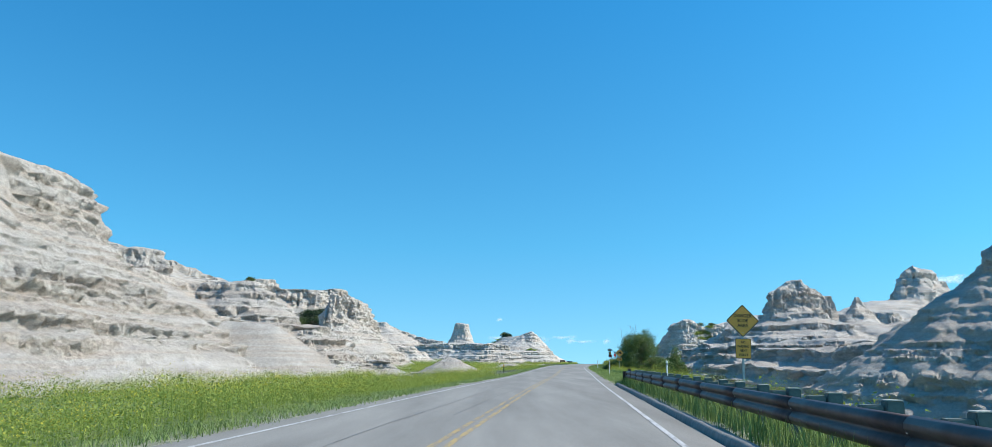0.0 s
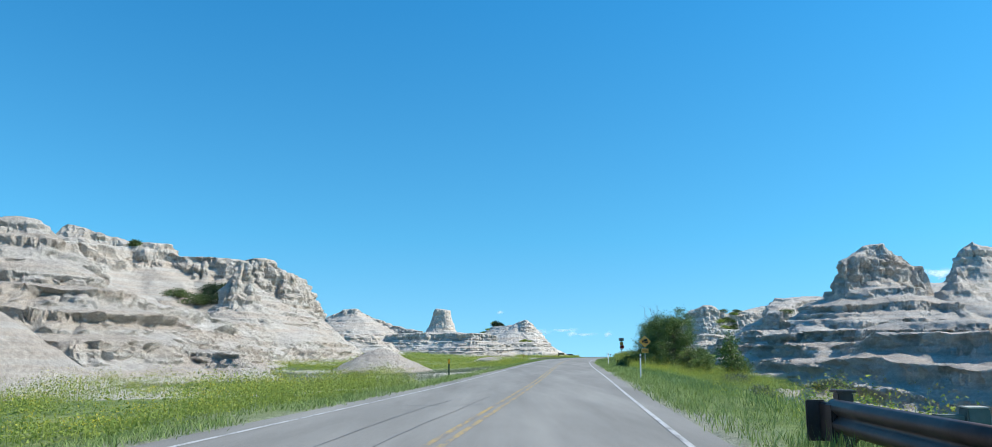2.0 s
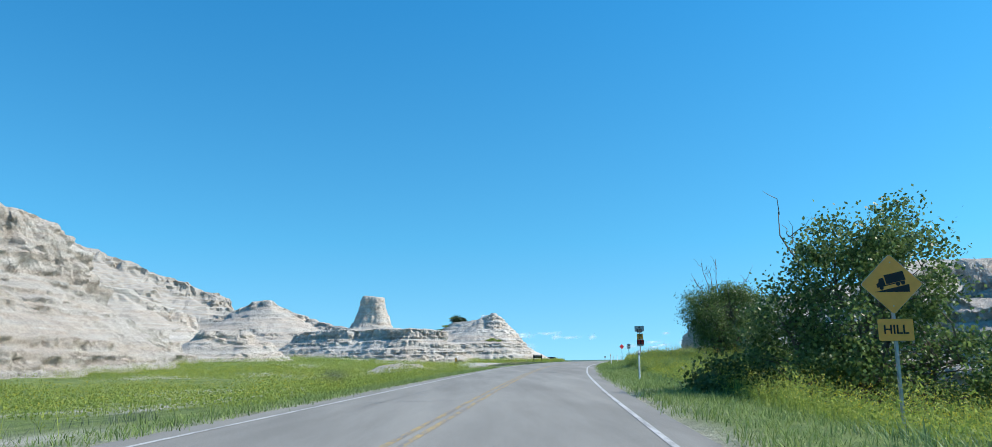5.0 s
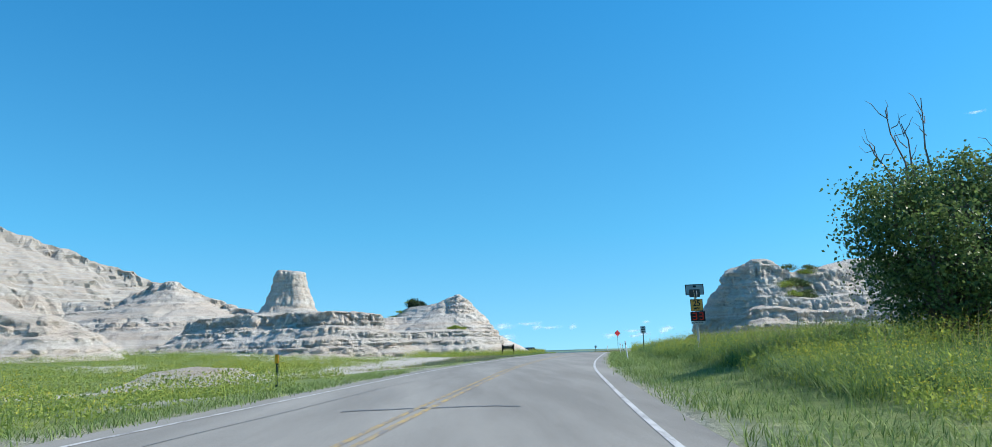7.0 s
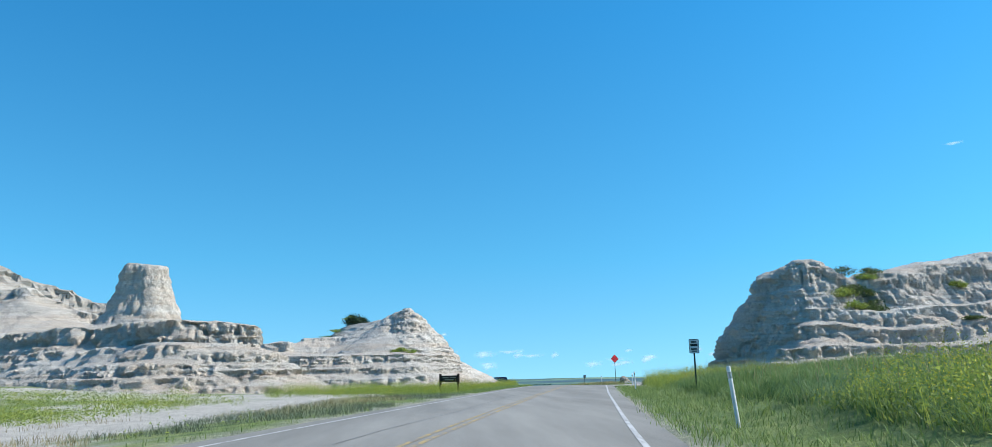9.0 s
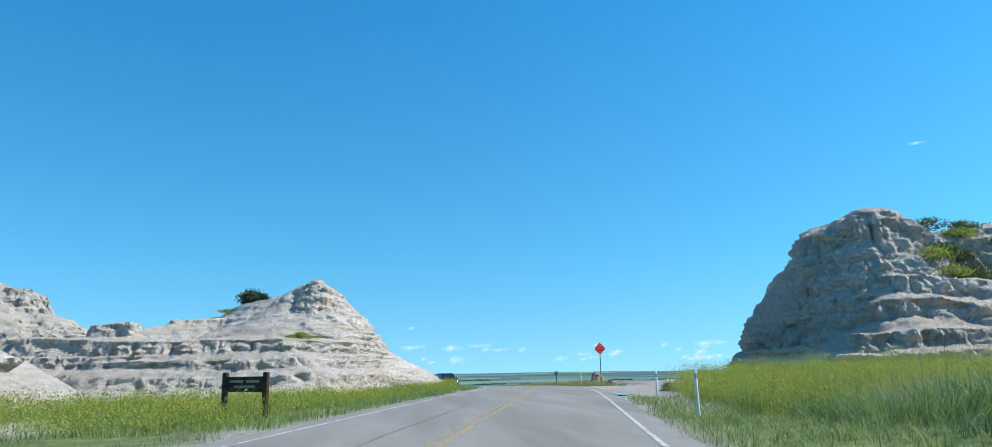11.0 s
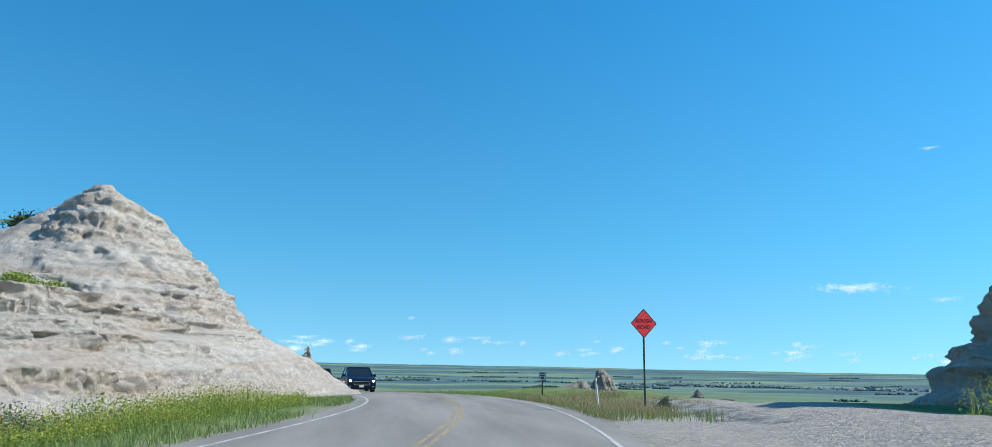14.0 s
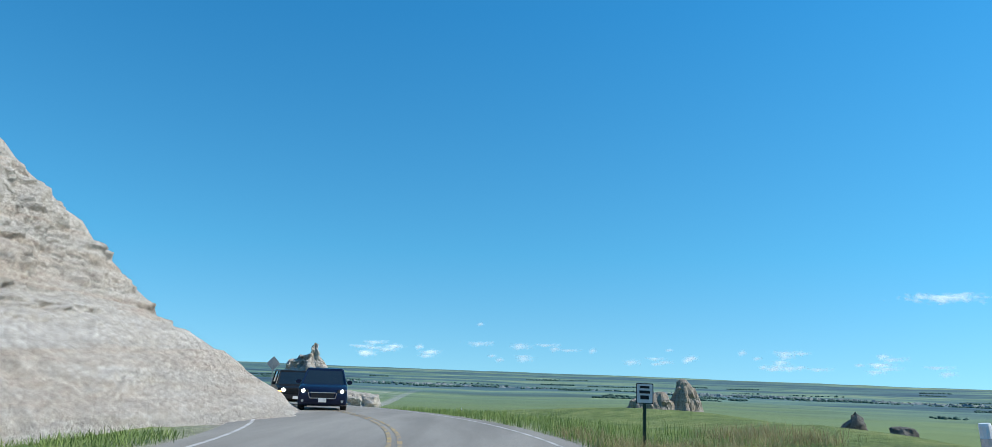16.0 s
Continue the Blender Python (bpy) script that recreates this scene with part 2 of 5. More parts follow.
# ---- ground, road ----
def build_ground():
    xs = np.concatenate([-np.geomspace(4800, 62, 45), np.arange(-60, 92, 1.0), np.geomspace(93, 4800, 50)])
    ys = np.concatenate([-np.geomspace(2500, 32, 30), np.arange(-30, 330, 1.5), np.geomspace(332, 4900, 110)])
    X, Y = np.meshgrid(xs, ys)
    Z = ground_z(X, Y)
    lat = np.abs(lateral(X, Y))
    Z = np.where(lat < PAVED + 0.4, Z - 0.10, Z)
    ob = mesh_from("ground", np.stack([X, Y, Z], -1).reshape(-1, 3), grid_faces(*X.shape), GROUND.m, smooth_faces=True)
    latS = lateral(X, Y)
    n = fbm(X / 9.0, Y / 9.0, 21, 4)
    dirt = smooth(0.05, 0.22, n + 0.75 * smooth(160, 176, Y) * (1 - smooth(204, 211, Y)) * smooth(6, 12, -latS) * (1 - smooth(16, 22, -latS)) + 0.10 * smooth(7, 14, -latS) - 0.2)
    dirt = dirt * smooth(4.5, 7.5, -latS)
    dirt = np.maximum(dirt, smooth(85, 89, Y) * smooth(107.5, 104, Y) * smooth(4.6, 5.4, -latS) * smooth(-0.45, -0.2, n))
    meadow = smooth(100, 110, Y) * (1 - smooth(202, 212, Y)) * (latS < 0)
    dirt = np.maximum(dirt, smooth(18, 26, np.abs(latS)) * smooth(-0.15, 0.1, n) * (1 - meadow) * smooth(-6, -2, Z))
    grav = smooth(PAVED + 1.0, PAVED + 0.2, np.abs(latS) + 0.6 * n) * 0.8
    grav = np.maximum(grav, smooth(206, 210, Y + 6 * n) * smooth(3.5, 4.2, latS) * smooth(7.6, 6.4, latS - 7.0 * smooth(221, 236, Y)) * smooth(262, 254, Y))
    # Where the haze-tinted plains colour sets in, stronger with distance.
    far_haze = smooth(-6, -20, Z) * smooth(420, 1500, np.hypot(X, Y - 250))
    col = np.stack([dirt, grav, far_haze, np.ones_like(far_haze)], -1).reshape(-1, 4).astype(np.float32)
    at = ob.data.color_attributes.new("cover_and_haze", "FLOAT_COLOR", "POINT")
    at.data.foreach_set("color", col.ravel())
    return tagged(ob, "grassy roadside ground with bare pale soil and far plains", "ground", kind="structure")


def ribbon(name, mat, lat0, lat1, y0, y1, lift, step=1.0, cuts=1, wobble=0.0, seed=0):
    """A strip along the road between two offsets from its middle."""
    ys = np.arange(y0, y1 + 1e-6, step)
    sl = np.interp(ys, _qx, _vs)
    nx, ny = 1 / np.sqrt(1 + sl ** 2), -sl / np.sqrt(1 + sl ** 2)
    rows = []
    for k in range(cuts + 1):
        o = lat0 + (lat1 - lat0) * k / cuts + (wobble * fbm(ys / 1.7, ys * 0 + k * 5.1, seed, 3) if wobble else 0)
        rows.append(np.stack([road_x(ys) + o * nx, ys + o * ny, road_z(ys) - 0.012 * np.abs(o) + lift], -1))
    V = np.stack(rows, 1)
    return mesh_from(name, V.reshape(-1, 3), grid_faces(len(ys), cuts + 1), mat, smooth_faces=True)


build_ground()
tagged(ribbon("road", ASPH.m, -PAVED, PAVED, -60, 345, 0.02, 1.0, 6), "grey worn asphalt two-lane road with cracks", "road", kind="structure")
for _nm, _o, _w, _mt in (("edge_line", -HALF, 0.05, WHITE), ("edge_line", HALF, 0.05, WHITE), ("centre_line", -0.10, 0.05, YELLOW), ("centre_line", 0.11, 0.05, YELLOW)):
    tagged(ribbon(_nm, _mt, _o - _w, _o + _w, -60, 345, 0.026, 1.0, 1), "worn %s painted line on the asphalt" % ("white" if _mt is WHITE else "yellow"), "road marking", kind="structure")


# ---- rock formations ----
def vnoise3(x, y, z, seed=0):
    iz = np.floor(z)
    fz = z - iz
    fz = fz * fz * (3 - 2 * fz)
    ix, iy = np.floor(x), np.floor(y)
    fx, fy = x - ix, y - iy
    fx, fy = fx * fx * (3 - 2 * fx), fy * fy * (3 - 2 * fy)
    out = 0.0
    for dz in (0, 1):
        k = (iz + dz) * 7919 + seed * 131
        a, b = _hash(ix + k, iy, seed), _hash(ix + 1 + k, iy, seed)
        c, d = _hash(ix + k, iy + 1, seed), _hash(ix + 1 + k, iy + 1, seed)
        v = (a + (b - a) * fx) * (1 - fy) + (c + (d - c) * fx) * fy
        out = out + v * (fz if dz else 1 - fz)
    return out - 0.5


def fbm3(x, y, z, seed=0, octaves=3, gain=0.5):
    s, a, f = 0.0, 1.0, 1.0
    for k in range(octaves):
        s = s + a * vnoise3(x * f + 17.3 * k, y * f - 9.1 * k, z * f + 4.7 * k, seed + k)
        a, f = a * gain, f * 2.03
    return s


def cliff(drop, run, slope):
    """Profile of a flank: an upper cliff, then an even slope."""
    return [(0, 0), (run * 0.25, drop * 0.16), (run * 0.75, drop * 0.84), (run, drop + slope * 0.3 * run), (run + 60, drop + slope * (60 + 0.3 * run))]


def stair(n, rise, tread, fall=0.3, last=0.5):
    """Profile of n upright beds, each with a sloping tread below it."""
    out, d, h = [(0, 0)], 0.0, 0.0
    for k in range(n):
        out.append((d + 0.6, h + rise))
        d, h = d + 0.6 + tread, h + rise + fall * tread
        out.append((d, h))
    return out + [(d + 50, h + 50 * last)]


def ridge_height(X, Y, prim):
    """Height of one ridge: spine points (x, y, top, flat half-width) and the flank's profile (distance, drop)."""
    pts, profile = prim
    d0, h0 = zip(*profile)
    best = np.full(X.shape, -99.0)
    P = np.array(pts, float)
    if len(P) == 1:
        P = np.vstack([P, P + [0.01, 0, 0, 0]])
    for a, b in zip(P[:-1], P[1:]):
        dx, dy = b[0] - a[0], b[1] - a[1]
        t = np.clip(((X - a[0]) * dx + (Y - a[1]) * dy) / (dx * dx + dy * dy), 0, 1)
        d = np.hypot(X - a[0] - t * dx, Y - a[1] - t * dy)
        top, w = a[2] + t * (b[2] - a[2]), a[3] + t * (b[3] - a[3])
        best = np.maximum(best, top - 0.10 * np.minimum(d, w) - np.interp(d - w, d0, h0))
    return best


def bed_coord(z, step, seed):
    """Number of the bed at height z; beds are of uneven thickness."""
    u = z / step + 0.55 * np.sin(z * 0.83 / step + seed) + 0.3 * np.sin(z * 2.1 / step + 2 * seed)
    k = np.floor(u)
    return u, k, u - k


LIP_F, LIP = [0, 0.22, 0.45, 0.56, 0.66, 0.80, 0.93, 1], [0.25, 0.10, -0.15, -0.50, -0.30, 0.38, 0.45, 0.25]


def bed_strength(k, seed):
    """Some beds are hard and stand out as long ledges, most are soft."""
    return 0.15 + 1.15 * _hash(k, k * 0, seed) ** 1.8


ROAD_POINTS = [(float(road_x(y)), float(y)) for y in range(0, 252, 10)]


def nearest_view(x, y):
    """Least distance from the road at which a place lies ahead within the windscreen's width."""
    best = np.full(np.shape(x), 900.0)
    for cx, cy in ROAD_POINTS:
        s = float(np.interp(cy, _qx, _vs))
        fx, fy = s / math.hypot(1, s), 1 / math.hypot(1, s)
        ahead, side = (x - cx) * fx + (y - cy) * fy, (x - cx) * fy - (y - cy) * fx
        d = np.hypot(x - cx, y - cy)
        best = np.where((ahead > 0) & (np.abs(side) < 0.72 * ahead + 1), np.minimum(best, d), best)
    return best


def split_edges(P, A, T, long_edge):
    """Halves the edges that long_edge(P, A, i, j) picks; A holds values carried along with the points."""
    E = np.sort(np.concatenate([T[:, [0, 1]], T[:, [1, 2]], T[:, [2, 0]]]), 1)
    key, inv = np.unique(E[:, 0].astype(np.int64) * (len(P) + 1) + E[:, 1], return_inverse=True)
    i, j = key // (len(P) + 1), key % (len(P) + 1)
    cut = long_edge(P, A, i, j)
    if not cut.any():
        return P, A, T, False
    mid = np.full(len(key), -1, np.int64)
    mid[cut] = len(P) + np.arange(cut.sum())
    P2 = np.concatenate([P, 0.5 * (P[i[cut]] + P[j[cut]])])
    A2 = np.concatenate([A, 0.5 * (A[i[cut]] + A[j[cut]])])
    M = mid[inv.reshape(3, -1)].T
    n = (M >= 0).sum(1)
    out = [T[n == 0]]
    for r in range(3):
        R, Q = np.roll(T, -r, 1), np.roll(M, -r, 1)
        k = (n == 1) & (Q[:, 0] >= 0)
        a, b, c, m = R[k, 0], R[k, 1], R[k, 2], Q[k, 0]
        out += [np.stack([a, m, c], 1), np.stack([m, b, c], 1)]
        k = (n == 2) & (Q[:, 2] < 0)
        a, b, c, m, q = R[k, 0], R[k, 1], R[k, 2], Q[k, 0], Q[k, 1]
        out += [np.stack([m, b, q], 1), np.stack([a, m, q], 1), np.stack([a, q, c], 1)]
    k = n == 3
    a, b, c, m, q, s = *T[k].T, *M[k].T
    out += [np.stack([a, m, s], 1), np.stack([m, b, q], 1), np.stack([s, q, c], 1), np.stack([m, q, s], 1)]
    return P2, A2, np.concatenate(out), True


def vertex_normals(P, T):
    f = np.cross(P[T[:, 1]] - P[T[:, 0]], P[T[:, 2]] - P[T[:, 0]])
    N = np.stack([sum(np.bincount(T[:, c], f[:, a], len(P)) for c in range(3)) for a in range(3)], 1)
    return N / np.maximum(np.linalg.norm(N, axis=1), 1e-9)[:, None]


def formation(name, label, box, prims, seed, step=1.1, terr=0.7, rough=0.4, gully=0.6, ledge=0.40, fine=0.42, lump=1.25, flute=0.35, pocket=0.28, smooth_prims=(), material=None, detail=1.0, coarse=1.1, low=0.08, size=1.0):
    """A weathered rock body: ridges with bedded flanks, sampled evenly over its surface, then broken by ledges, flutes and lumps."""
    def height(x, y):
        wx, wy = fbm(x / 9, y / 9, seed, 3), fbm(x / 9, y / 9, seed + 31, 3)
        fx, fy = vnoise(x / 2.6, y / 2.6, seed + 5), vnoise(x / 2.6, y / 2.6, seed + 7)
        X, Y = x + gully * (1.6 * wx + 0.9 * fx), y + gully * (1.6 * wy + 0.9 * fy)
        H = np.full(np.shape(x), -99.0)
        for p in prims:
            H = np.maximum(H, ridge_height(X, Y, p))
        n1 = fbm(x / 6.0, y / 6.0, seed + 11, 3)
        H = H + rough * n1
        u, k, f = bed_coord(H + 0.3 * vnoise(x / 22.0, y / 22.0, seed + 13), step, seed)
        m = np.clip(terr + 0.9 * fbm(x / 12.0, y / 12.0, seed + 17, 2), 0, 1)
        H = H + (k + 0.25 * f + 0.75 * smooth(0.5, 0.92, f) - u) * step * m * 0.9 * np.minimum(1.0, 0.35 + bed_strength(k, seed))
        soft = np.zeros(np.shape(x))
        for p in smooth_prims:
            sm = ridge_height(x + 0.8 * wx, y + 0.8 * wy, p) + 0.15 * n1
            soft = np.where(sm > H, 1.0, soft)
            H = np.maximum(H, sm)
        return H, soft

    x0, x1, y0, y1 = box
    X, Y = np.meshgrid(np.arange(x0, x1, coarse), np.arange(y0, y1, coarse))
    H, soft = height(X, Y)
    base = ground_z(X, Y)
    gy, gx = np.gradient(np.maximum(H, base), coarse)
    seen = np.zeros(X.shape, bool)
    for cx, cy in ROAD_POINTS[::2]:
        seen |= (-gx * (cx - X) - gy * (cy - Y) + 2.0 - H) > -0.12 * np.hypot(cx - X, cy - Y)
    L = np.maximum(low, 0.0039 * nearest_view(X, Y) / detail)
    L = np.where(seen, L, np.maximum(4 * L, 0.8))
    q = grid_faces(*X.shape, keep=H > base - 0.4)
    T = np.concatenate([q[:, [0, 1, 2]], q[:, [0, 2, 3]]])
    P = np.stack([X, Y, np.maximum(H, base - 0.7)], -1).reshape(-1, 3)
    P, T = compact(np.concatenate([P, L.reshape(-1, 1)], 1), T)
    P, A = P[:, :3], P[:, 3]

    def long_edge(P, A, i, j):
        return np.linalg.norm(P[i] - P[j], axis=1) > 1.5 * 0.5 * (A[i] + A[j])

    for _ in range(6):
        n = len(P)
        P, A, T, more = split_edges(P, A, T, long_edge)
        if not more:
            break
        h, s = height(P[n:, 0], P[n:, 1])
        P[n:, 2] = np.maximum(h, ground_z(P[n:, 0], P[n:, 1]) - 0.7)
    x, y, z = P.T
    N = vertex_normals(P, T)
    soft = height(x, y)[1] if smooth_prims else np.zeros(len(P))
    steep = smooth(0.10, 0.45, 1 - N[:, 2])
    zz = z + 0.5 * vnoise(x / 25, y / 25, seed + 61) + 0.16 * vnoise(x / 3.5, y / 3.5, seed + 63)
    knob = np.clip(0.7 + 1.6 * fbm3(x / 1.8, y / 1.8, z / 3, seed + 23, 2), 0.0, 1.5)
    out = np.zeros(len(P))
    for st, amp, sd in ((step, 0.7, seed), (fine, 1.0, seed + 3)):
        u, k, f = bed_coord(zz, st, sd)
        s0, s1 = bed_strength(k, sd), bed_strength(k + 1, sd)
        m = np.clip(0.55 + 1.5 * fbm(x / 8.0, y / 8.0, sd + 18, 2), 0.05, 1)
        out = out + amp * ledge * st * m * np.interp(f, LIP_F, LIP) * knob * (s0 + (s1 - s0) * smooth(0.45, 0.8, f))
    # hollows under the beds, upright rain flutes, joints
    hol = fbm3(x / 2.2, y / 2.2, zz / 0.9, seed + 71, 2)
    out = out - pocket * smooth(0.16, 0.34, hol)
    fl = np.abs(fbm3(x / (1.5 * size), y / (1.5 * size), z / (8 * size), seed + 51, 2))
    out = out - flute * size * (1 - smooth(0.0, 0.20, fl)) * smooth(0.3, 0.75, 1 - N[:, 2])
    jt = np.abs(vnoise(x / 1.3, y / 1.3, seed + 53)) + 0.4 * np.abs(vnoise(x / 0.5, y / 0.5, seed + 55))
    out = out - 0.22 * (1 - smooth(0.0, 0.12, jt))
    out = out * steep
    # rounded lumps and crumbs
    bl = 0.0
    for wide, amp in ((1.5, 0.75), (0.7, 0.42), (0.36, 0.24), (0.2, 0.13)):
        wide, amp = wide * size, amp * size
        w = np.clip(wide / A - 1.0, 0, 1)
        bl = bl + amp * w * (np.abs(vnoise3(x / wide, y / wide, z * 1.5 / wide, seed + 80 + int(wide * 10))) * 2 - 0.3)
    out = out * (1 - 0.95 * soft) + lump * bl * (1 - 0.5 * soft) * (0.35 + 0.65 * steep)
    side = N * [1, 1, 0.45]
    P = P + side * (out * np.clip(np.where(z > ground_z(x, y) - 0.3, 1, 0), 0, 1))[:, None]
    ob = mesh_from(name, P, T, material or ROCK, smooth_faces=True)
    ob.data.set_sharp_from_angle(angle=radians(30))
    return tagged(ob, label, "rock formation")


def crack_seals():
    """Thin dark tar lines along and across the worn asphalt, and one broad dark streak."""
    tar = plain_tar()
    for i, (o, y0, y1) in enumerate(((-1.55, 2, 60), (-2.3, 110, 150), (-0.75, 20, 62), (-1.2, 170, 232))):
        ob = ribbon("dark_streak", tar, o - 0.010, o + 0.010, y0, y1, 0.0245, 0.35, 1, 0.0, i)
        co = np.empty(len(ob.data.vertices) * 3, np.float32)
        ob.data.vertices.foreach_get("co", co)
        co = co.reshape(-1, 3)
        co[:, 0] += 0.22 * fbm(co[:, 1] / 9.0, co[:, 1] * 0 + i * 7.7, 81, 4)
        ob.data.vertices.foreach_set("co", co.ravel())
        tagged(ob, "dark tar-filled crack running along the asphalt", "road marking", kind="structure")
    # The first is a dark streak five times as wide as the rest.
    for i, (y, a, b) in enumerate(((139.6, -1.3, 1.6), (58, -3.4, -0.4), (112, -3.6, 0.2), (182, -3.3, 2.9), (31, -1.5, 3.5))):
        n = 40
        o = np.linspace(a, b, n)
        ys = y + 0.25 * fbm(o / 0.9, o * 0 + i * 3.3, 82, 4) + 0.1 * o
        w = 0.02 if i else 0.10
        x = road_x(ys) + o
        z = road_z(ys) - 0.012 * np.abs(o) + 0.0245
        V = np.stack([np.stack([x, ys - w, z], -1), np.stack([x, ys + w, z], -1)], 1).reshape(-1, 3)
        ob = mesh_from("dark_streak", V, grid_faces(n, 2), tar)
        tagged(ob, "dark tar-coloured line crossing the asphalt", "road marking", kind="structure")


def plain_tar():
    k = Mat("road_tar", 0.6)
    k.colour(k.ramp(k.noise(3.0, 4), [(0.35, (0.09, 0.09, 0.09)), (0.7, (0.16, 0.16, 0.155))]))
    return k.m


def puddle(x, y):
    """A thin sheet of rain water at the pavement's edge."""
    k = Mat("still_water", 0.04)
    k.colour((0.05, 0.05, 0.045))
    k.b.inputs["Specular IOR Level"].default_value = 0.6
    bm = bmesh.new()
    z = float(road_z(y)) - 0.018
    ring = [bm.verts.new((x + 0.42 * (1 + 0.18 * math.sin(3 * a + 1)) * math.cos(a), y + 0.75 * (1 + 0.15 * math.sin(2 * a)) * math.sin(a), z)) for a in np.linspace(0, 2 * math.pi, 24, endpoint=False)]
    f = bm.faces.new(ring)
    r = bmesh.ops.extrude_face_region(bm, geom=[f])["geom"]
    bmesh.ops.translate(bm, vec=(0, 0, -0.16), verts=[v for v in r if isinstance(v, bmesh.types.BMVert)])
    bmesh.ops.recalc_face_normals(bm, faces=bm.faces)
    tagged(part("puddle", bm, k.m), "small sky-reflecting puddle at the pavement's edge", "puddle", kind="structure")


crack_seals()
puddle(32.75, 219.8)


formation("rock_cliff", "tall pale cream badlands cliff with crumbling gullied face", (-56, -8, 28, 124), [
    ([(-50, 0, 20, 5), (-40, 35, 17, 4), (-35, 52, 16.2, 1.5), (-34.5, 60, 16.1, 1.2), (-34.2, 62.5, 15.8, 1.0)], [(0, 0), (0.7, 0.8), (1.7, 3.6), (2.5, 5.2), (6.5, 8.4), (7.0, 9.6), (11, 12.2), (11.3, 13), (15, 15), (60, 45)]),
    ([(-46, 86, 14.5, 2), (-40.5, 88, 14.4, 1.5), (-38.6, 88, 13.0, 0.6)], cliff(3.0, 1.2, 0.6)),
    ([(-38, 72, 11.0, 2), (-42, 110, 12, 5)], cliff(1.5, 1.5, 0.5)),
    ([(-36, 92, 10.8, 2), (-29, 89, 10.9, 1.2), (-27, 88, 9.8, 0.8)], [(0, 0), (1.5, 1.8), (4, 3.2), (4.4, 4.4), (8, 6), (10, 9), (17, 17)]),
    ([(-28, 40, 6.4, 2), (-27, 62, 6.6, 2), (-25.5, 78, 6.0, 2), (-19.0, 80, 5.6, 1.8)], stair(3, 1.1, 1.1, 0.35, 0.7)),
    ([(-19.0, 80, 5.6, 1.8), (-22, 98, 5.4, 2), (-25, 120, 5.2, 3)], stair(3, 1.1, 1.0, 0.35, 0.7))],
    101, step=1.5, terr=0.55, smooth_prims=[([(-20.1, 70.4, 5.0, 0.2), (-23.5, 70.8, 5.3, 0.3)], [(0, 0), (0.6, 0.2), (6.8, 4.3), (60, 38)])])
formation("rock_plateau", "pale layered mudstone plateau with a free-standing pinnacle", (-58, -8, 98, 204), [
    ([(-54, 118, 14.5, 5), (-46, 138, 15.6, 3), (-42, 140, 16.2, 2.5), (-38.5, 141, 14.4, 2), (-33, 142, 14.6, 2)], [(0, 0), (0.5, 0.9), (1.4, 3.2), (8, 7.5), (13, 11), (22, 22)]),
    ([(-34, 150, 15.4, 1.5), (-30.5, 149.5, 15.7, 1.6), (-28.0, 150, 14.4, 0.9)], [(0, 0), (0.5, 0.7), (1.3, 5.0), (2.0, 6.6), (6, 9.6), (9, 12), (15, 20)]),
    ([(-27.6, 152, 14.0, 0.9), (-26.4, 157, 12.6, 0.8), (-26.6, 161, 11.0, 0.6)], [(0, 0), (0.5, 0.6), (1.6, 3.2), (2.2, 5.6), (4, 6.8), (9, 10.6), (15, 18)]),
    ([(-26.7, 129.7, 12.9, 0.4)], [(0, 0), (0.5, 0.8), (1.4, 3.9), (2.4, 5.8), (5, 7.8), (8, 10), (15, 20)]),
    ([(-25, 102, 5.0, 2), (-26, 118, 5.4, 3), (-26, 135, 5.6, 3), (-25.5, 150, 6.0, 3), (-27, 175, 5.4, 3)], stair(3, 1.1, 1.2, 0.3, 0.55))],
    202, step=1.2, terr=0.5, ledge=0.28, flute=0.55, gully=0.8)
formation("rock_ridge", "far pale terraced badlands ridge with ledges", (-82, -6, 205, 300), [
    ([(-64, 268, 11, 2), (-48, 267, 12.2, 1), (-40.5, 265, 14.6, 0.6), (-36.9, 264, 15.0, 0.6), (-33, 267, 12.8, 0.6), (-26, 265, 10.2, 0.6), (-17, 257, 8.4, 0.6)], [(0, 0), (1.2, 1.6), (3, 2.9), (12, 7), (60, 30)]),
    ([(-46, 240, 10.4, 1.5), (-55, 230, 14.6, 3), (-76, 224, 17, 4)], cliff(2.6, 1.4, 0.6))], 303, step=1.4, detail=0.9, size=1.7)
formation("rock_tower", "pale flat-topped rock tower standing on layered beds", (-24, 6, 214, 250), [
    ([(-10.0, 230.6, 12.9, 1.1), (-8.4, 229.8, 12.8, 1.1)], [(0, 0), (0.3, 0.35), (0.8, 2.6), (1.6, 4.8), (2.4, 5.9), (7, 8.6), (40, 26)])], 404, material=CREAM_ROCK, gully=0.12, rough=0.4, terr=0.05, ledge=0.10, flute=0.18, pocket=0.1, lump=0.45)
formation("rock_terrace", "broad pale terraces of layered mudstone below a tower", (-36, 22, 192, 250), [
    ([(-22, 233, 6.4, 1.5), (-12, 226, 6.9, 2), (-5, 221.5, 6.7, 2.2), (-1, 217.5, 6.5, 2.2), (3.3, 217, 6.2, 1.3)], [(0, 0), (0.5, 1.5), (2.0, 2.0), (2.7, 2.8), (3.6, 3.1), (4.3, 3.8), (5.2, 4.1), (6.0, 4.9), (9, 5.9), (50, 30)])],
    405, material=CREAM_ROCK, gully=0.7, terr=0.9, step=0.8, fine=0.36)
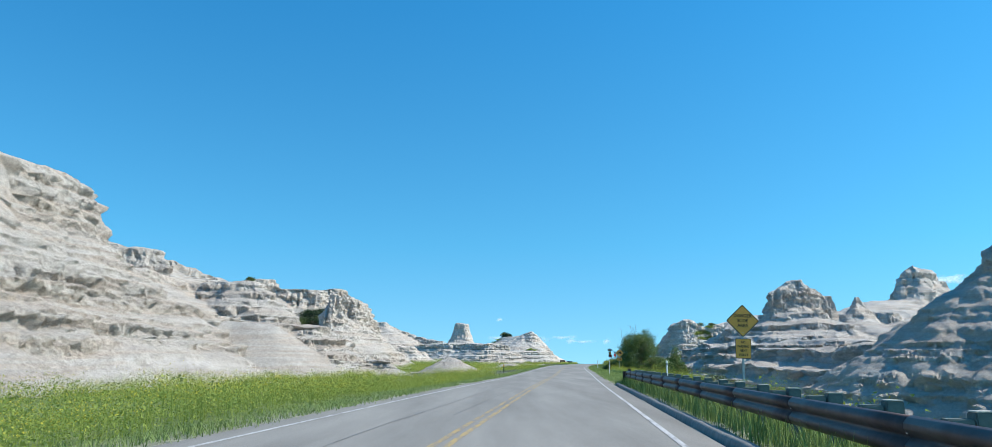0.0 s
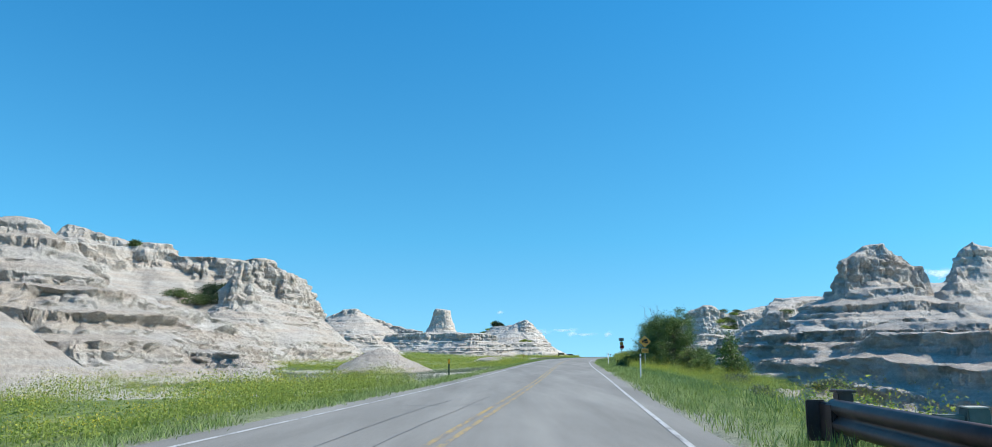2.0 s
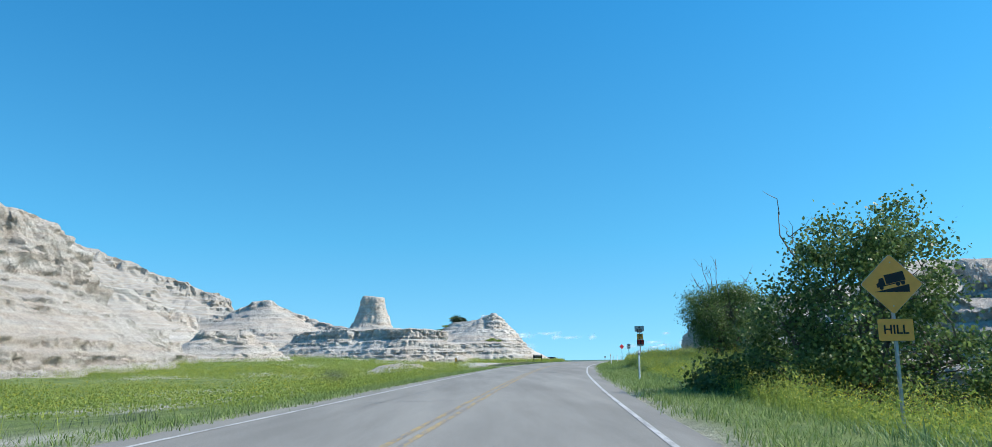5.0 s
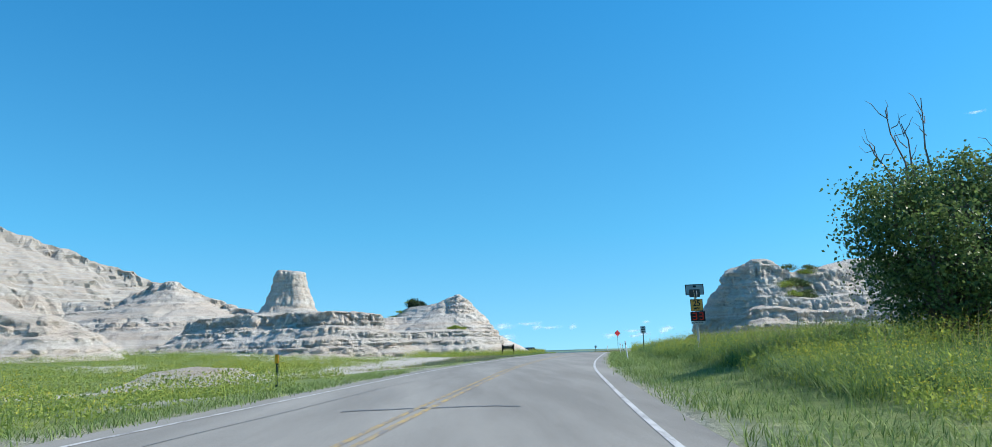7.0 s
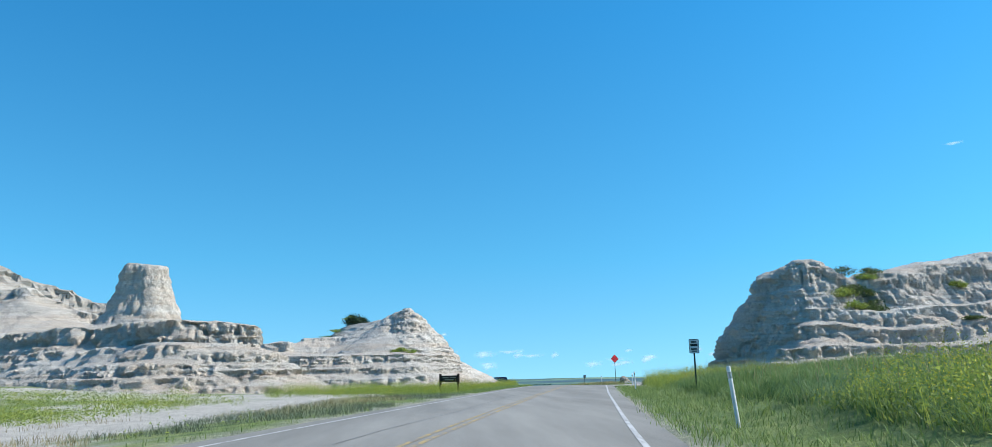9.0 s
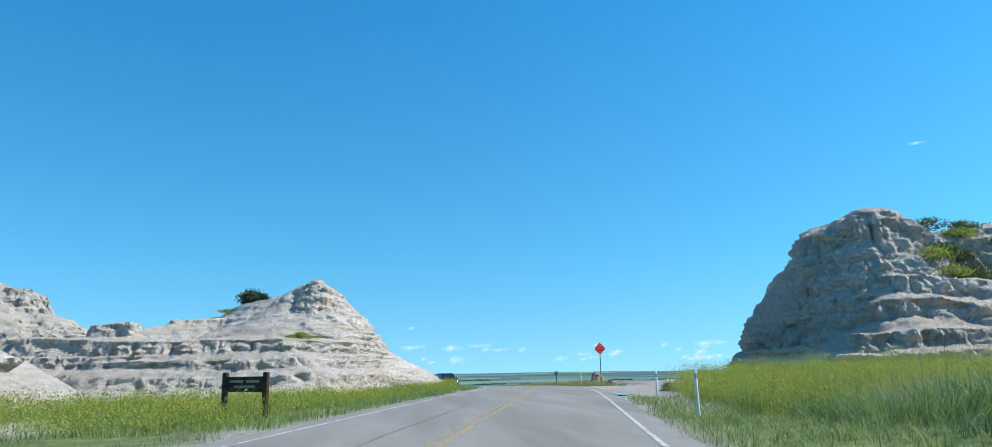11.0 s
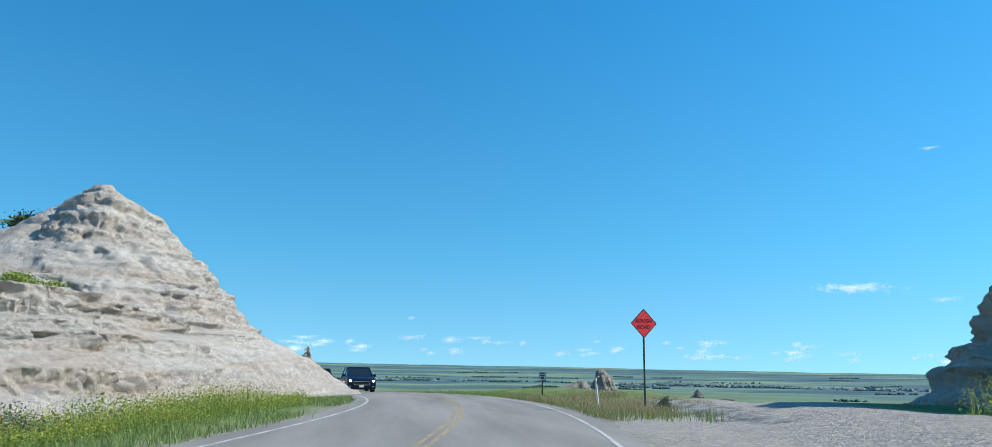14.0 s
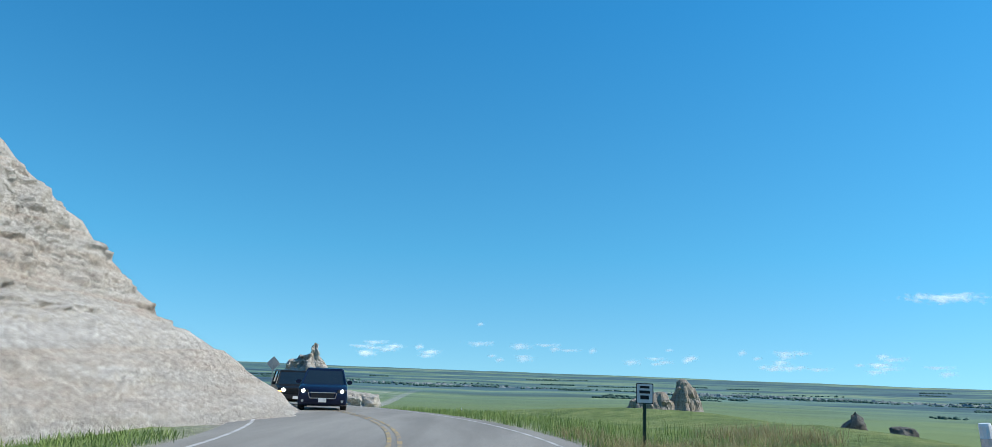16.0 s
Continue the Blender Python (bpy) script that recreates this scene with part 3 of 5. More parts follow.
formation("rock_mound", "small layered mound at the edge of the meadow", (-34, -8, 176, 204), [
    ([(-24, 191, 5.6, 1.5), (-20.3, 190, 5.2, 1.0), (-17.8, 190, 4.1, 0.6)], [(0, 0), (0.8, 0.5), (1.6, 1.4), (4, 3.0), (40, 24)])], 406, material=CREAM_ROCK, gully=0.5, step=0.7)
formation("rock_butte", "pale conical butte with sharp beds and a knobbly summit", (-16, 36, 228, 296), [
    ([(11.2, 271.0, 11.3, 0.5), (13.8, 269.6, 12.2, 0.5)], [(0, 0), (0.7, 0.6), (1.5, 2.1), (3.5, 3.6), (6.3, 6.3), (8.0, 8.3), (9.4, 9.9), (11.6, 12.5), (40, 39)]),
    ([(13.8, 269.6, 12.2, 0.6), (15.5, 272.4, 10.9, 0.6), (17.5, 275, 7.8, 0.5), (20.8, 275.5, 4.0, 0.4), (23.0, 278, 1.2, 0.4)], [(0, 0), (0.6, 0.4), (3, 3.1), (6, 6.9), (9, 10.8), (30, 36)]),
    ([(11.2, 270.5, 11.0, 0.5), (7, 276, 10.5, 0.6), (4.5, 281, 10.7, 1.0)], [(0, 0), (1, 0.6), (9, 6.0), (40, 24)]),
    ([(10, 271.5, 10.6, 0.6), (6.7, 272, 9.6, 0.6), (3.5, 273, 8.4, 0.8), (-1, 272, 8.0, 1), (-5, 270, 6.8, 1.5)], [(0, 0), (0.5, 0.4), (3, 2.2), (8, 5.0), (40, 26)]),
    ([(-2.3, 259, 7.2, 1.2), (-4.2, 259, 6.9, 0.8)], [(0, 0), (0.3, 1.2), (2, 1.9), (40, 22)]),
    ([(-6, 252, 5.4, 3), (4, 247, 5.1, 3), (13, 246, 4.9, 3), (17.3, 253, 4.7, 2), (19.2, 262, 4.5, 1.3)], [(0, 0), (0.5, 0.9), (1.5, 1.45), (2.0, 2.1), (2.9, 2.6), (3.4, 3.2), (5.2, 4.3), (40, 27)])],
    505, material=CREAM_ROCK, gully=0.4, step=0.85, terr=0.28, fine=0.3, ledge=0.42, pocket=0.2, lump=1.05)
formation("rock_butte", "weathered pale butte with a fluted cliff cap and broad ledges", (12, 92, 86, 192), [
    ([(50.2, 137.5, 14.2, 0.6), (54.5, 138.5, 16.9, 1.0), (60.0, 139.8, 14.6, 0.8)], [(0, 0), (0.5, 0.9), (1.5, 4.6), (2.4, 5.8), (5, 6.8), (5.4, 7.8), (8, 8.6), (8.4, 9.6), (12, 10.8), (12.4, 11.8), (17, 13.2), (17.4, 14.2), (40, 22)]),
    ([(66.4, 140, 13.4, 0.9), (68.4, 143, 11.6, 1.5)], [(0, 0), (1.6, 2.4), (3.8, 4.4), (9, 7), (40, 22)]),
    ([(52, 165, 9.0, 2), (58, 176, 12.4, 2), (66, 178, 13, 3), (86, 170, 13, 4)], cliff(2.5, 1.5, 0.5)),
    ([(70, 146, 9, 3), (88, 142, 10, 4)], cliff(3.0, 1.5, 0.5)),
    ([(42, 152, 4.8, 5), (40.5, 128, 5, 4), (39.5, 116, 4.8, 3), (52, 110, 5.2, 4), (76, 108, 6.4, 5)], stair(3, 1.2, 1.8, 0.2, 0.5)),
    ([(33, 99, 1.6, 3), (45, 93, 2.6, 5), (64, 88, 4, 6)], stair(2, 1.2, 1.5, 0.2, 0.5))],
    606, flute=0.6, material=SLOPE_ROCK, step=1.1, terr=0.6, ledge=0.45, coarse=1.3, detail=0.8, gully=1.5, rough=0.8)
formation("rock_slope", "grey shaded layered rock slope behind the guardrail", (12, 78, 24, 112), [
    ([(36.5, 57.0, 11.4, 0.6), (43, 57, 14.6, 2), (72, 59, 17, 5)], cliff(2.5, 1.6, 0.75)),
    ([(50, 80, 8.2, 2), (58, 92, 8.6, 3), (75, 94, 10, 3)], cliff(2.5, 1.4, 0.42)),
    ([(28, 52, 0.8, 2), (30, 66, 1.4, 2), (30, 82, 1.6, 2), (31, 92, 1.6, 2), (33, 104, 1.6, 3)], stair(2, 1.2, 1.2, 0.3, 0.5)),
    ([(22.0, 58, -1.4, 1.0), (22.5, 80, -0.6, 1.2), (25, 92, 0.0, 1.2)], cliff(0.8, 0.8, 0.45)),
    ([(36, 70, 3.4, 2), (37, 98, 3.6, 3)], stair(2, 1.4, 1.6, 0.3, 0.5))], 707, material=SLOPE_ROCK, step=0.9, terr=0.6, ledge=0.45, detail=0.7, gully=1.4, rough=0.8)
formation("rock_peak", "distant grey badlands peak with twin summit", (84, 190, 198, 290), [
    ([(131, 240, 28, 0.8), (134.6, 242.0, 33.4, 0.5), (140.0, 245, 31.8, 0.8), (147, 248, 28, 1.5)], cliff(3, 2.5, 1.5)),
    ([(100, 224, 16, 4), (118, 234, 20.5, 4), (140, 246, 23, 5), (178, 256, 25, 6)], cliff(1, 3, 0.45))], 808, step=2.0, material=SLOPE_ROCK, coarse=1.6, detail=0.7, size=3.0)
formation("rock_mound", "massive rounded mudstone mound with thick beds", (36, 100, 214, 272), [
    ([(59.6, 248, 14.2, 0.6), (62.6, 245.2, 15.3, 1.4), (67.5, 246, 13.0, 1.4), (72, 247, 14, 2.5), (88, 250, 16.5, 4)], [(0, 0), (1.0, 0.5), (1.7, 1.3), (2.3, 3.0), (3.5, 4.6), (4.2, 5.9), (5.6, 8.0), (6.6, 10.4), (8.8, 13), (40, 42)]),
    ([(60.5, 239.5, 8.8, 1.0), (68, 239, 8.4, 1.5), (82, 240, 9.8, 2)], stair(2, 1.5, 1.2, 0.45, 0.7)),
    ([(55.5, 236, 4.6, 1.2), (66, 233.5, 4.7, 2), (82, 233, 5, 2)], stair(2, 1.2, 1.0, 0.3, 0.6))],
    909, material=CREAM_ROCK, step=1.6, terr=0.4, ledge=0.16, rough=0.5, gully=0.7, flute=0.45, pocket=0.2, lump=1.1)
for _nm, _bx, _pr, _sd in (("clay_mound", (-14, 4, 93, 113), [([(-5.8, 102.6, 2.3, 0.3)], [(0, 0), (0.7, 0.25), (4.6, 2.3), (30, 17)])], 61),
                            ("clay_mound", (-5, 10, 146, 170), [([(3.5, 157.5, 1.35, 1.5)], cliff(0.3, 0.8, 0.25))], 63)):
    formation(_nm, "small bare mound of pale grey clay in the meadow", _bx, [([(_bx[0], _bx[2], -20, 0)], [(0, 0), (1, 1)])], _sd, smooth_prims=_pr)
formation("rock_outcrop", "low crumbled outcrop of pale bedded rock", (-24, -4, 72, 96), [
    ([(-15.5, 87, 2.0, 0.6), (-11.2, 83, 1.7, 0.4)], cliff(0.6, 0.6, 0.5)), ([(-17, 84, 2.4, 0.8)], cliff(0.6, 0.6, 0.5))], 66, gully=0.5, step=0.5, fine=0.25)
formation("rock_ridge", "high far badlands ridge with a jagged dark-edged crest", (-430, 20, 370, 670), [
    ([(-140, 548, 38, 1.0), (-163.4, 541.0, 46.5, 1.0), (-197.2, 525.3, 60.0, 1.0), (-210.3, 518.3, 65.5, 1.0), (-227.7, 508.1, 71.2, 1.0), (-254.3, 490.4, 78.6, 1.0)], [(0, 0), (1.5, 1.5), (4, 7), (24, 20), (40, 34), (100, 110)])], 1515, material=rock_material("distant_mudstone", (0.42, 0.395, 0.36)), gully=2.2, step=2.8, rough=1.6, fine=1.3, coarse=2.6, pocket=1.0, size=4.0)


# ---- materials of the things ----
def plain(name, c, rough=0.6, metal=0.0, var=0.12, scale=6.0, bump=0.0):
    k = Mat(name, rough, metal)
    n = k.noise(scale, 5, 0.65)
    k.colour(k.ramp(n, [(0.3, tuple(v * (1 - var) for v in c)), (0.7, tuple(min(1, v * (1 + var)) for v in c))]))
    if bump:
        k.bump(n, bump, 0.02)
    return k.m


def glow(name, c, strength):
    k = Mat(name, 0.4)
    k.colour(c)
    k.b.inputs["Emission Color"].default_value = (*c, 1)
    k.b.inputs["Emission Strength"].default_value = strength
    return k.m


def leafy(name, dark, light, rough=0.55, trans=0.35):
    """Leaf colour, different for each leaf, with light coming through."""
    k = Mat(name, rough)
    g = k.n.new("ShaderNodeNewGeometry")
    k.colour(k.ramp(g.outputs["Random Per Island"], [(0.0, dark), (0.6, tuple((a + b) / 2 for a, b in zip(dark, light))), (1.0, light)]))
    t = k.n.new("ShaderNodeBsdfTranslucent")
    k.l.new(k.b.inputs["Base Color"].links[0].from_socket, t.inputs["Color"])
    m = k.n.new("ShaderNodeMixShader")
    m.inputs[0].default_value = trans
    k.l.new(k.b.outputs[0], m.inputs[1])
    k.l.new(t.outputs[0], m.inputs[2])
    k.l.new(m.outputs[0], k.n["Material Output"].inputs[0])
    return k.m


SIGN_YELLOW = plain("yellow_sign_sheeting", (0.80, 0.36, 0.075), 0.5, var=0.06)
SIGN_RED = plain("orange_red_sign_sheeting", (0.86, 0.055, 0.06), 0.5, var=0.05)
SIGN_WHITE = plain("white_sign_sheeting", (0.62, 0.64, 0.64), 0.5, var=0.08)
BLACK = plain("black_paint", (0.015, 0.015, 0.017), 0.5)
DARK_RED = plain("dark_sign_letters", (0.22, 0.02, 0.022), 0.5)
GALV = plain("galvanised_steel", (0.42, 0.45, 0.46), 0.45, 0.7, 0.15)
GREEN_POST = plain("dark_green_steel", (0.03, 0.06, 0.045), 0.5, 0.4)
BROWN = plain("dark_brown_wood", (0.035, 0.022, 0.015), 0.7, var=0.3)
RUST = plain("weathered_brown_steel", (0.085, 0.062, 0.058), 0.5, 0.55, 0.3, 3.0, 0.2)
POST_WOOD = plain("grey_green_treated_wood", (0.14, 0.16, 0.14), 0.85, var=0.3, scale=5, bump=0.4)
POST_TOP = plain("bleached_wood_end", (0.45, 0.44, 0.38), 0.9, var=0.2)
DEL_WHITE = plain("white_plastic_post", (0.66, 0.70, 0.72), 0.5, var=0.08)
DEL_YEL = plain("amber_reflector", (0.75, 0.36, 0.02), 0.35)
PANEL = plain("blue_black_solar_cells", (0.012, 0.018, 0.035), 0.15)
DIGIT = glow("red_led_digits", (0.45, 0.03, 0.01), 0.12)
LAMP_ON = glow("lit_headlight", (1.0, 0.96, 0.82), 12.0)
AMBER_ON = glow("lit_amber_lamp", (1.0, 0.45, 0.08), 5.0)
GLASS = Mat("dark_car_glass", 0.05)
GLASS.colour((0.012, 0.016, 0.02)).b.inputs["Specular IOR Level"].default_value = 0.8
GLASS = GLASS.m
NAVY = plain("navy_car_paint", (0.008, 0.016, 0.045), 0.25, 0.3, 0.05)
CARBLACK = plain("black_car_paint", (0.014, 0.014, 0.015), 0.35, 0.2, 0.05)
RUBBER = plain("tyre_rubber", (0.02, 0.02, 0.02), 0.9)
CHROME = plain("bright_metal", (0.6, 0.6, 0.62), 0.2, 1.0, 0.05)
BARK = plain("grey_bark", (0.13, 0.11, 0.09), 0.9, var=0.3, scale=8, bump=0.5)
DEAD = plain("bare_dead_wood", (0.20, 0.17, 0.15), 0.9, var=0.2)
LEAF = leafy("cottonwood_leaf", (0.055, 0.10, 0.035), (0.22, 0.31, 0.10), 0.4, 0.42)
JUNIPER = leafy("juniper_leaf", (0.015, 0.035, 0.015), (0.045, 0.08, 0.03), 0.6, 0.15)
SAGE = leafy("sage_leaf", (0.10, 0.13, 0.08), (0.22, 0.26, 0.17), 0.7, 0.2)
SHRUB = leafy("shrub_leaf", (0.05, 0.085, 0.025), (0.14, 0.19, 0.06), 0.6, 0.25)
GRASS = leafy("green_grass_blade", (0.10, 0.17, 0.045), (0.32, 0.41, 0.13), 0.55, 0.35)
BANK = leafy("long_bluish_grass_blade", (0.06, 0.13, 0.045), (0.25, 0.36, 0.13), 0.5, 0.4)
CLOVER = leafy("yellow_clover_plant", (0.17, 0.25, 0.05), (0.40, 0.46, 0.10), 0.6, 0.5)
BLOOM = leafy("yellow_clover_bloom", (0.40, 0.36, 0.03), (0.72, 0.62, 0.08), 0.6, 0.3)
STRAW = leafy("dry_straw_blade", (0.22, 0.19, 0.09), (0.45, 0.39, 0.22), 0.7, 0.3)


# ---- mesh helpers ----
def box_bm(bm, x, y, z, sx, sy, sz, bevel=0.0, rot=None):
    """Adds a box centred at (x, y, z)."""
    g = bmesh.ops.create_cube(bm, size=1.0)["verts"]
    bmesh.ops.scale(bm, vec=(sx, sy, sz), verts=g)
    if bevel:
        es = list({e for v in g for e in v.link_edges})
        r = bmesh.ops.bevel(bm, geom=es, offset=bevel, segments=2, affect="EDGES")
        g = list({v for f in r["faces"] for v in f.verts} | {v for v in g if v.is_valid})
    if rot:
        bmesh.ops.rotate(bm, cent=(0, 0, 0), matrix=Euler([radians(a) for a in rot]).to_matrix(), verts=g)
    bmesh.ops.translate(bm, vec=(x, y, z), verts=g)
    return g


def tube_bm(bm, a, b, ra, rb=None, seg=10):
    """Adds a tapered rod from a to b."""
    a, b = Vector(a), Vector(b)
    rb = ra if rb is None else rb
    g = bmesh.ops.create_cone(bm, cap_ends=True, segments=seg, radius1=ra, radius2=rb, depth=(b - a).length)["verts"]
    q = (b - a).to_track_quat("Z", "Y").to_matrix()
    bmesh.ops.rotate(bm, cent=(0, 0, 0), matrix=q, verts=g)
    bmesh.ops.translate(bm, vec=(a + b) / 2, verts=g)
    return g


def one(fn, *a, **k):
    bm = bmesh.new()
    fn(bm, *a, **k)
    return bm


def plate_bm(outline, y, thick):
    """A flat plate in the xz plane from an outline, from y to y + thick."""
    bm = bmesh.new()
    f = bm.faces.new([bm.verts.new((x, y, z)) for x, z in outline])
    r = bmesh.ops.extrude_face_region(bm, geom=[f])["geom"]
    bmesh.ops.translate(bm, vec=(0, thick, 0), verts=[v for v in r if isinstance(v, bmesh.types.BMVert)])
    bmesh.ops.recalc_face_normals(bm, faces=bm.faces)
    return bm


def rounded(w, h, cx, cz, r, diamond=False, n=4):
    """Outline of a plate with rounded corners; a diamond stands on one corner."""
    pts = []
    for i, (sx, sz) in enumerate(((1, -1), (1, 1), (-1, 1), (-1, -1))):
        for k in range(n + 1):
            a = -math.pi / 2 + i * math.pi / 2 + k / n * math.pi / 2
            pts.append((sx * (w / 2 - r) + r * math.cos(a), sz * (h / 2 - r) + r * math.sin(a)))
    if diamond:
        c = math.sqrt(0.5)
        pts = [(c * (x - z), c * (x + z)) for x, z in pts]
    return [(cx + x, cz + z) for x, z in pts]


def lettering(parent, text, size, x, z, y, material, squeeze=1.0):
    """Raised letters in the xz plane, facing -y, centred at (x, z)."""
    cu = bpy.data.curves.new("letters", "FONT")
    cu.body, cu.size, cu.align_x, cu.align_y = text, size, "CENTER", "CENTER"
    cu.extrude, cu.offset, cu.resolution_u = 0.002, size * 0.018, 3
    tmp = bpy.data.objects.new("letters", cu)
    scene.collection.objects.link(tmp)
    me = bpy.data.meshes.new_from_object(tmp.evaluated_get(bpy.context.evaluated_depsgraph_get()))
    bpy.data.objects.remove(tmp)
    me.name = "lettering"
    me.transform(Matrix.Translation((x, y, z)) @ Matrix.Rotation(radians(90), 4, "X") @ Matrix.Diagonal((squeeze, 1, 1, 1)))
    me.materials.clear()
    me.materials.append(material)
    ob = new("lettering", me)
    ob.parent = parent
    return ob


def bars(parent, rows, material, y):
    """Bars in place of writing: rows of (x, z, width, height)."""
    for x, z, w, h in rows:
        part("text_bar", one(box_bm, x, y, z, w, 0.004, h), material, parent)


def stand(name, label, category, x, y, z, yaw=0.0, lean=0.0, group=""):
    ob = tagged(new(name), label, category, group)
    ob.matrix_world = pose(x, y, z, 0, lean, yaw)
    return ob


def gz(x, y):
    return float(ground_z(x, y))


def u_post(parent, top, material=GALV, w=0.065, low=-0.5):
    """A steel U-channel sign post."""
    bm = bmesh.new()
    box_bm(bm, 0, 0.02, (top + low) / 2, w * 0.6, 0.006, top - low)
    for s in (-1, 1):
        box_bm(bm, s * w * 0.3, 0.032, (top + low) / 2, 0.006, 0.03, top - low)
        box_bm(bm, s * w * 0.42, 0.046, (top + low) / 2, w * 0.25, 0.005, top - low)
    return part("post", bm, material, parent)


def diamond_sign(parent, cz, side, face, border):
    part("sign_plate", plate_bm(rounded(side, side, 0, cz, 0.05, True), -0.004, 0.004), GALV, parent)
    b = part("border", plate_bm(rounded(side - 0.012, side - 0.012, 0, cz, 0.045, True), -0.007, 0.002), border, parent)
    f = part("face", plate_bm(rounded(side - 0.06, side - 0.06, 0, cz, 0.035, True), -0.010, 0.002), face, parent)
    for dz in (-0.42, 0.42):
        part("bolt", one(tube_bm, (0, -0.018, cz + dz * side * 1.2), (0, -0.009, cz + dz * side * 1.2), 0.012, seg=8), GALV, parent)


# ---- signs ----
def slide_sign():
    s = stand("road_sign", "yellow diamond warning sign with lettered plate on steel post", "road sign", 7.85, 27.9, gz(7.85, 27.9), -4, 1.5)
    b = 3.24 - gz(7.85, 27.9)
    u_post(s, b + 0.42, GALV, low=-0.6)
    diamond_sign(s, b, 0.762, SIGN_YELLOW, BLACK)
    for t, dz in (("DANGER", 0.16), ("SLIDE", 0.0), ("AREA", -0.16)):
        lettering(s, t, 0.150, 0, b + dz, -0.0125, BLACK, 0.95)
    part("plate_border", plate_bm(rounded(0.50, 0.64, 0, b - 0.90, 0.04), -0.006, 0.003), BLACK, s)
    part("plate_face", plate_bm(rounded(0.47, 0.61, 0, b - 0.90, 0.03), -0.009, 0.002), SIGN_YELLOW, s)
    for k, t in enumerate(("NO", "PARKING", "NEXT", "1500 FT")):
        lettering(s, t, 0.105, 0, b - 0.70 - 0.135 * k, -0.0115, BLACK, 0.85)


def hill_sign():
    x, y = 17.0, 106.0
    z = gz(x, y)
    s = stand("road_sign", "yellow diamond steep-hill warning sign with a small plate", "road sign", x, y, z, -6, 0)
    b = 3.0 - z
    u_post(s, b + 0.3, GALV)
    diamond_sign(s, b, 0.762, SIGN_YELLOW, SIGN_YELLOW)
    part("slope_symbol", plate_bm([(-0.30, b - 0.14), (0.30, b - 0.14), (0.30, b)], -0.0125, 0.002), BLACK, s)

    def on_slope(pts):
        """Outline laid along the slope, as points of the plate."""
        return [(0.974 * u - 0.227 * v, b - 0.07 + 0.227 * u + 0.974 * v) for u, v in pts]
    part("trailer_symbol", plate_bm(on_slope([(-0.07, 0.085), (0.27, 0.085), (0.27, 0.25), (-0.07, 0.25)]), -0.0125, 0.002), BLACK, s)
    part("cab_symbol", plate_bm(on_slope([(-0.24, 0.06), (0.25, 0.06), (0.25, 0.08), (-0.09, 0.08), (-0.09, 0.21), (-0.17, 0.21), (-0.20, 0.14), (-0.24, 0.13)]), -0.0125, 0.002), BLACK, s)
    for u in (-0.17, 0.12, 0.21):
        part("wheel_symbol", plate_bm(on_slope([(u + 0.036 * math.cos(q * math.pi / 6), 0.045 + 0.036 * math.sin(q * math.pi / 6)) for q in range(12)]), -0.0145, 0.002), BLACK, s)
    part("plate_face", plate_bm(rounded(0.60, 0.38, 0, b - 0.80, 0.03), -0.006, 0.003), SIGN_YELLOW, s)
    lettering(s, "HILL", 0.22, 0, b - 0.80, -0.0085, BLACK)


def radar_sign():
    x, y = 24.05, 159.4
    z = gz(x, y)
    s = stand("speed_display", "solar-powered speed display with a speed plate on a steel pole", "speed display", x, y, z, -6, -1)
    h = 4.45 - z
    part("pole", one(tube_bm, (0, 0.06, -0.4), (0, 0.06, h - 0.35), 0.055, seg=12), GALV, s)
    fr = part("solar_panel", one(box_bm, 0, 0.1, h - 0.24, 0.80, 0.05, 0.46, 0.008, (0, 0, 0)), GALV, s, "pale back of a solar panel")
    part("cells", one(box_bm, 0, 0.128, h - 0.24, 0.74, 0.01, 0.40), PANEL, fr)
    for sx in (-0.385, 0.385):
        part("panel_frame", one(box_bm, sx, 0.07, h - 0.24, 0.03, 0.03, 0.46), BLACK, fr)
    for sz in (-0.02, -0.46):
        part("panel_frame", one(box_bm, 0, 0.07, h + sz, 0.78, 0.03, 0.03), BLACK, fr)
    part("junction_box", one(box_bm, 0, 0.05, h - 0.10, 0.13, 0.05, 0.09, 0.01), BLACK, s)
    part("battery_box", one(box_bm, -0.02, 0.03, h - 0.40, 0.44, 0.14, 0.34, 0.015), plain("dark_grey_case", (0.06, 0.065, 0.07), 0.5), s)
    br = bmesh.new()
    for sx in (-0.06, 0.06):
        tube_bm(br, (sx, -0.06, h - 0.28), (sx * 0.6, -0.05, h - 0.62), 0.02, seg=8)
    part("bracket", br, CHROME, s)
    part("plate_border", plate_bm(rounded(0.54, 0.52, 0.02, h - 0.93, 0.03), -0.03, 0.003), BLACK, s)
    part("plate_face", plate_bm(rounded(0.50, 0.48, 0.02, h - 0.93, 0.025), -0.033, 0.002), SIGN_YELLOW, s)
    lettering(s, "25", 0.36, 0.02, h - 0.86, -0.0355, BLACK, 0.95)
    lettering(s, "MPH", 0.14, 0.02, h - 1.08, -0.0355, BLACK)
    d = part("display_case", one(box_bm, 0.04, 0.0, h - 1.42, 0.62, 0.12, 0.42, 0.012), BLACK, s)
    for dx in (-0.11, 0.17):
        for k in range(7):
            if k in (1, 2):       # a three has no left-hand bars
                continue
            px, pz, w, t = ((0, .14, .16, .035), (-.08, .07, .035, .11), (-.08, -.07, .035, .11), (0, 0, .16, .035), (.08, .07, .035, .11), (.08, -.07, .035, .11), (0, -.14, .16, .035))[k]
            part("digit_segment", one(box_bm, dx + px, -0.064, h - 1.42 + pz, w, 0.006, t), DIGIT, d)
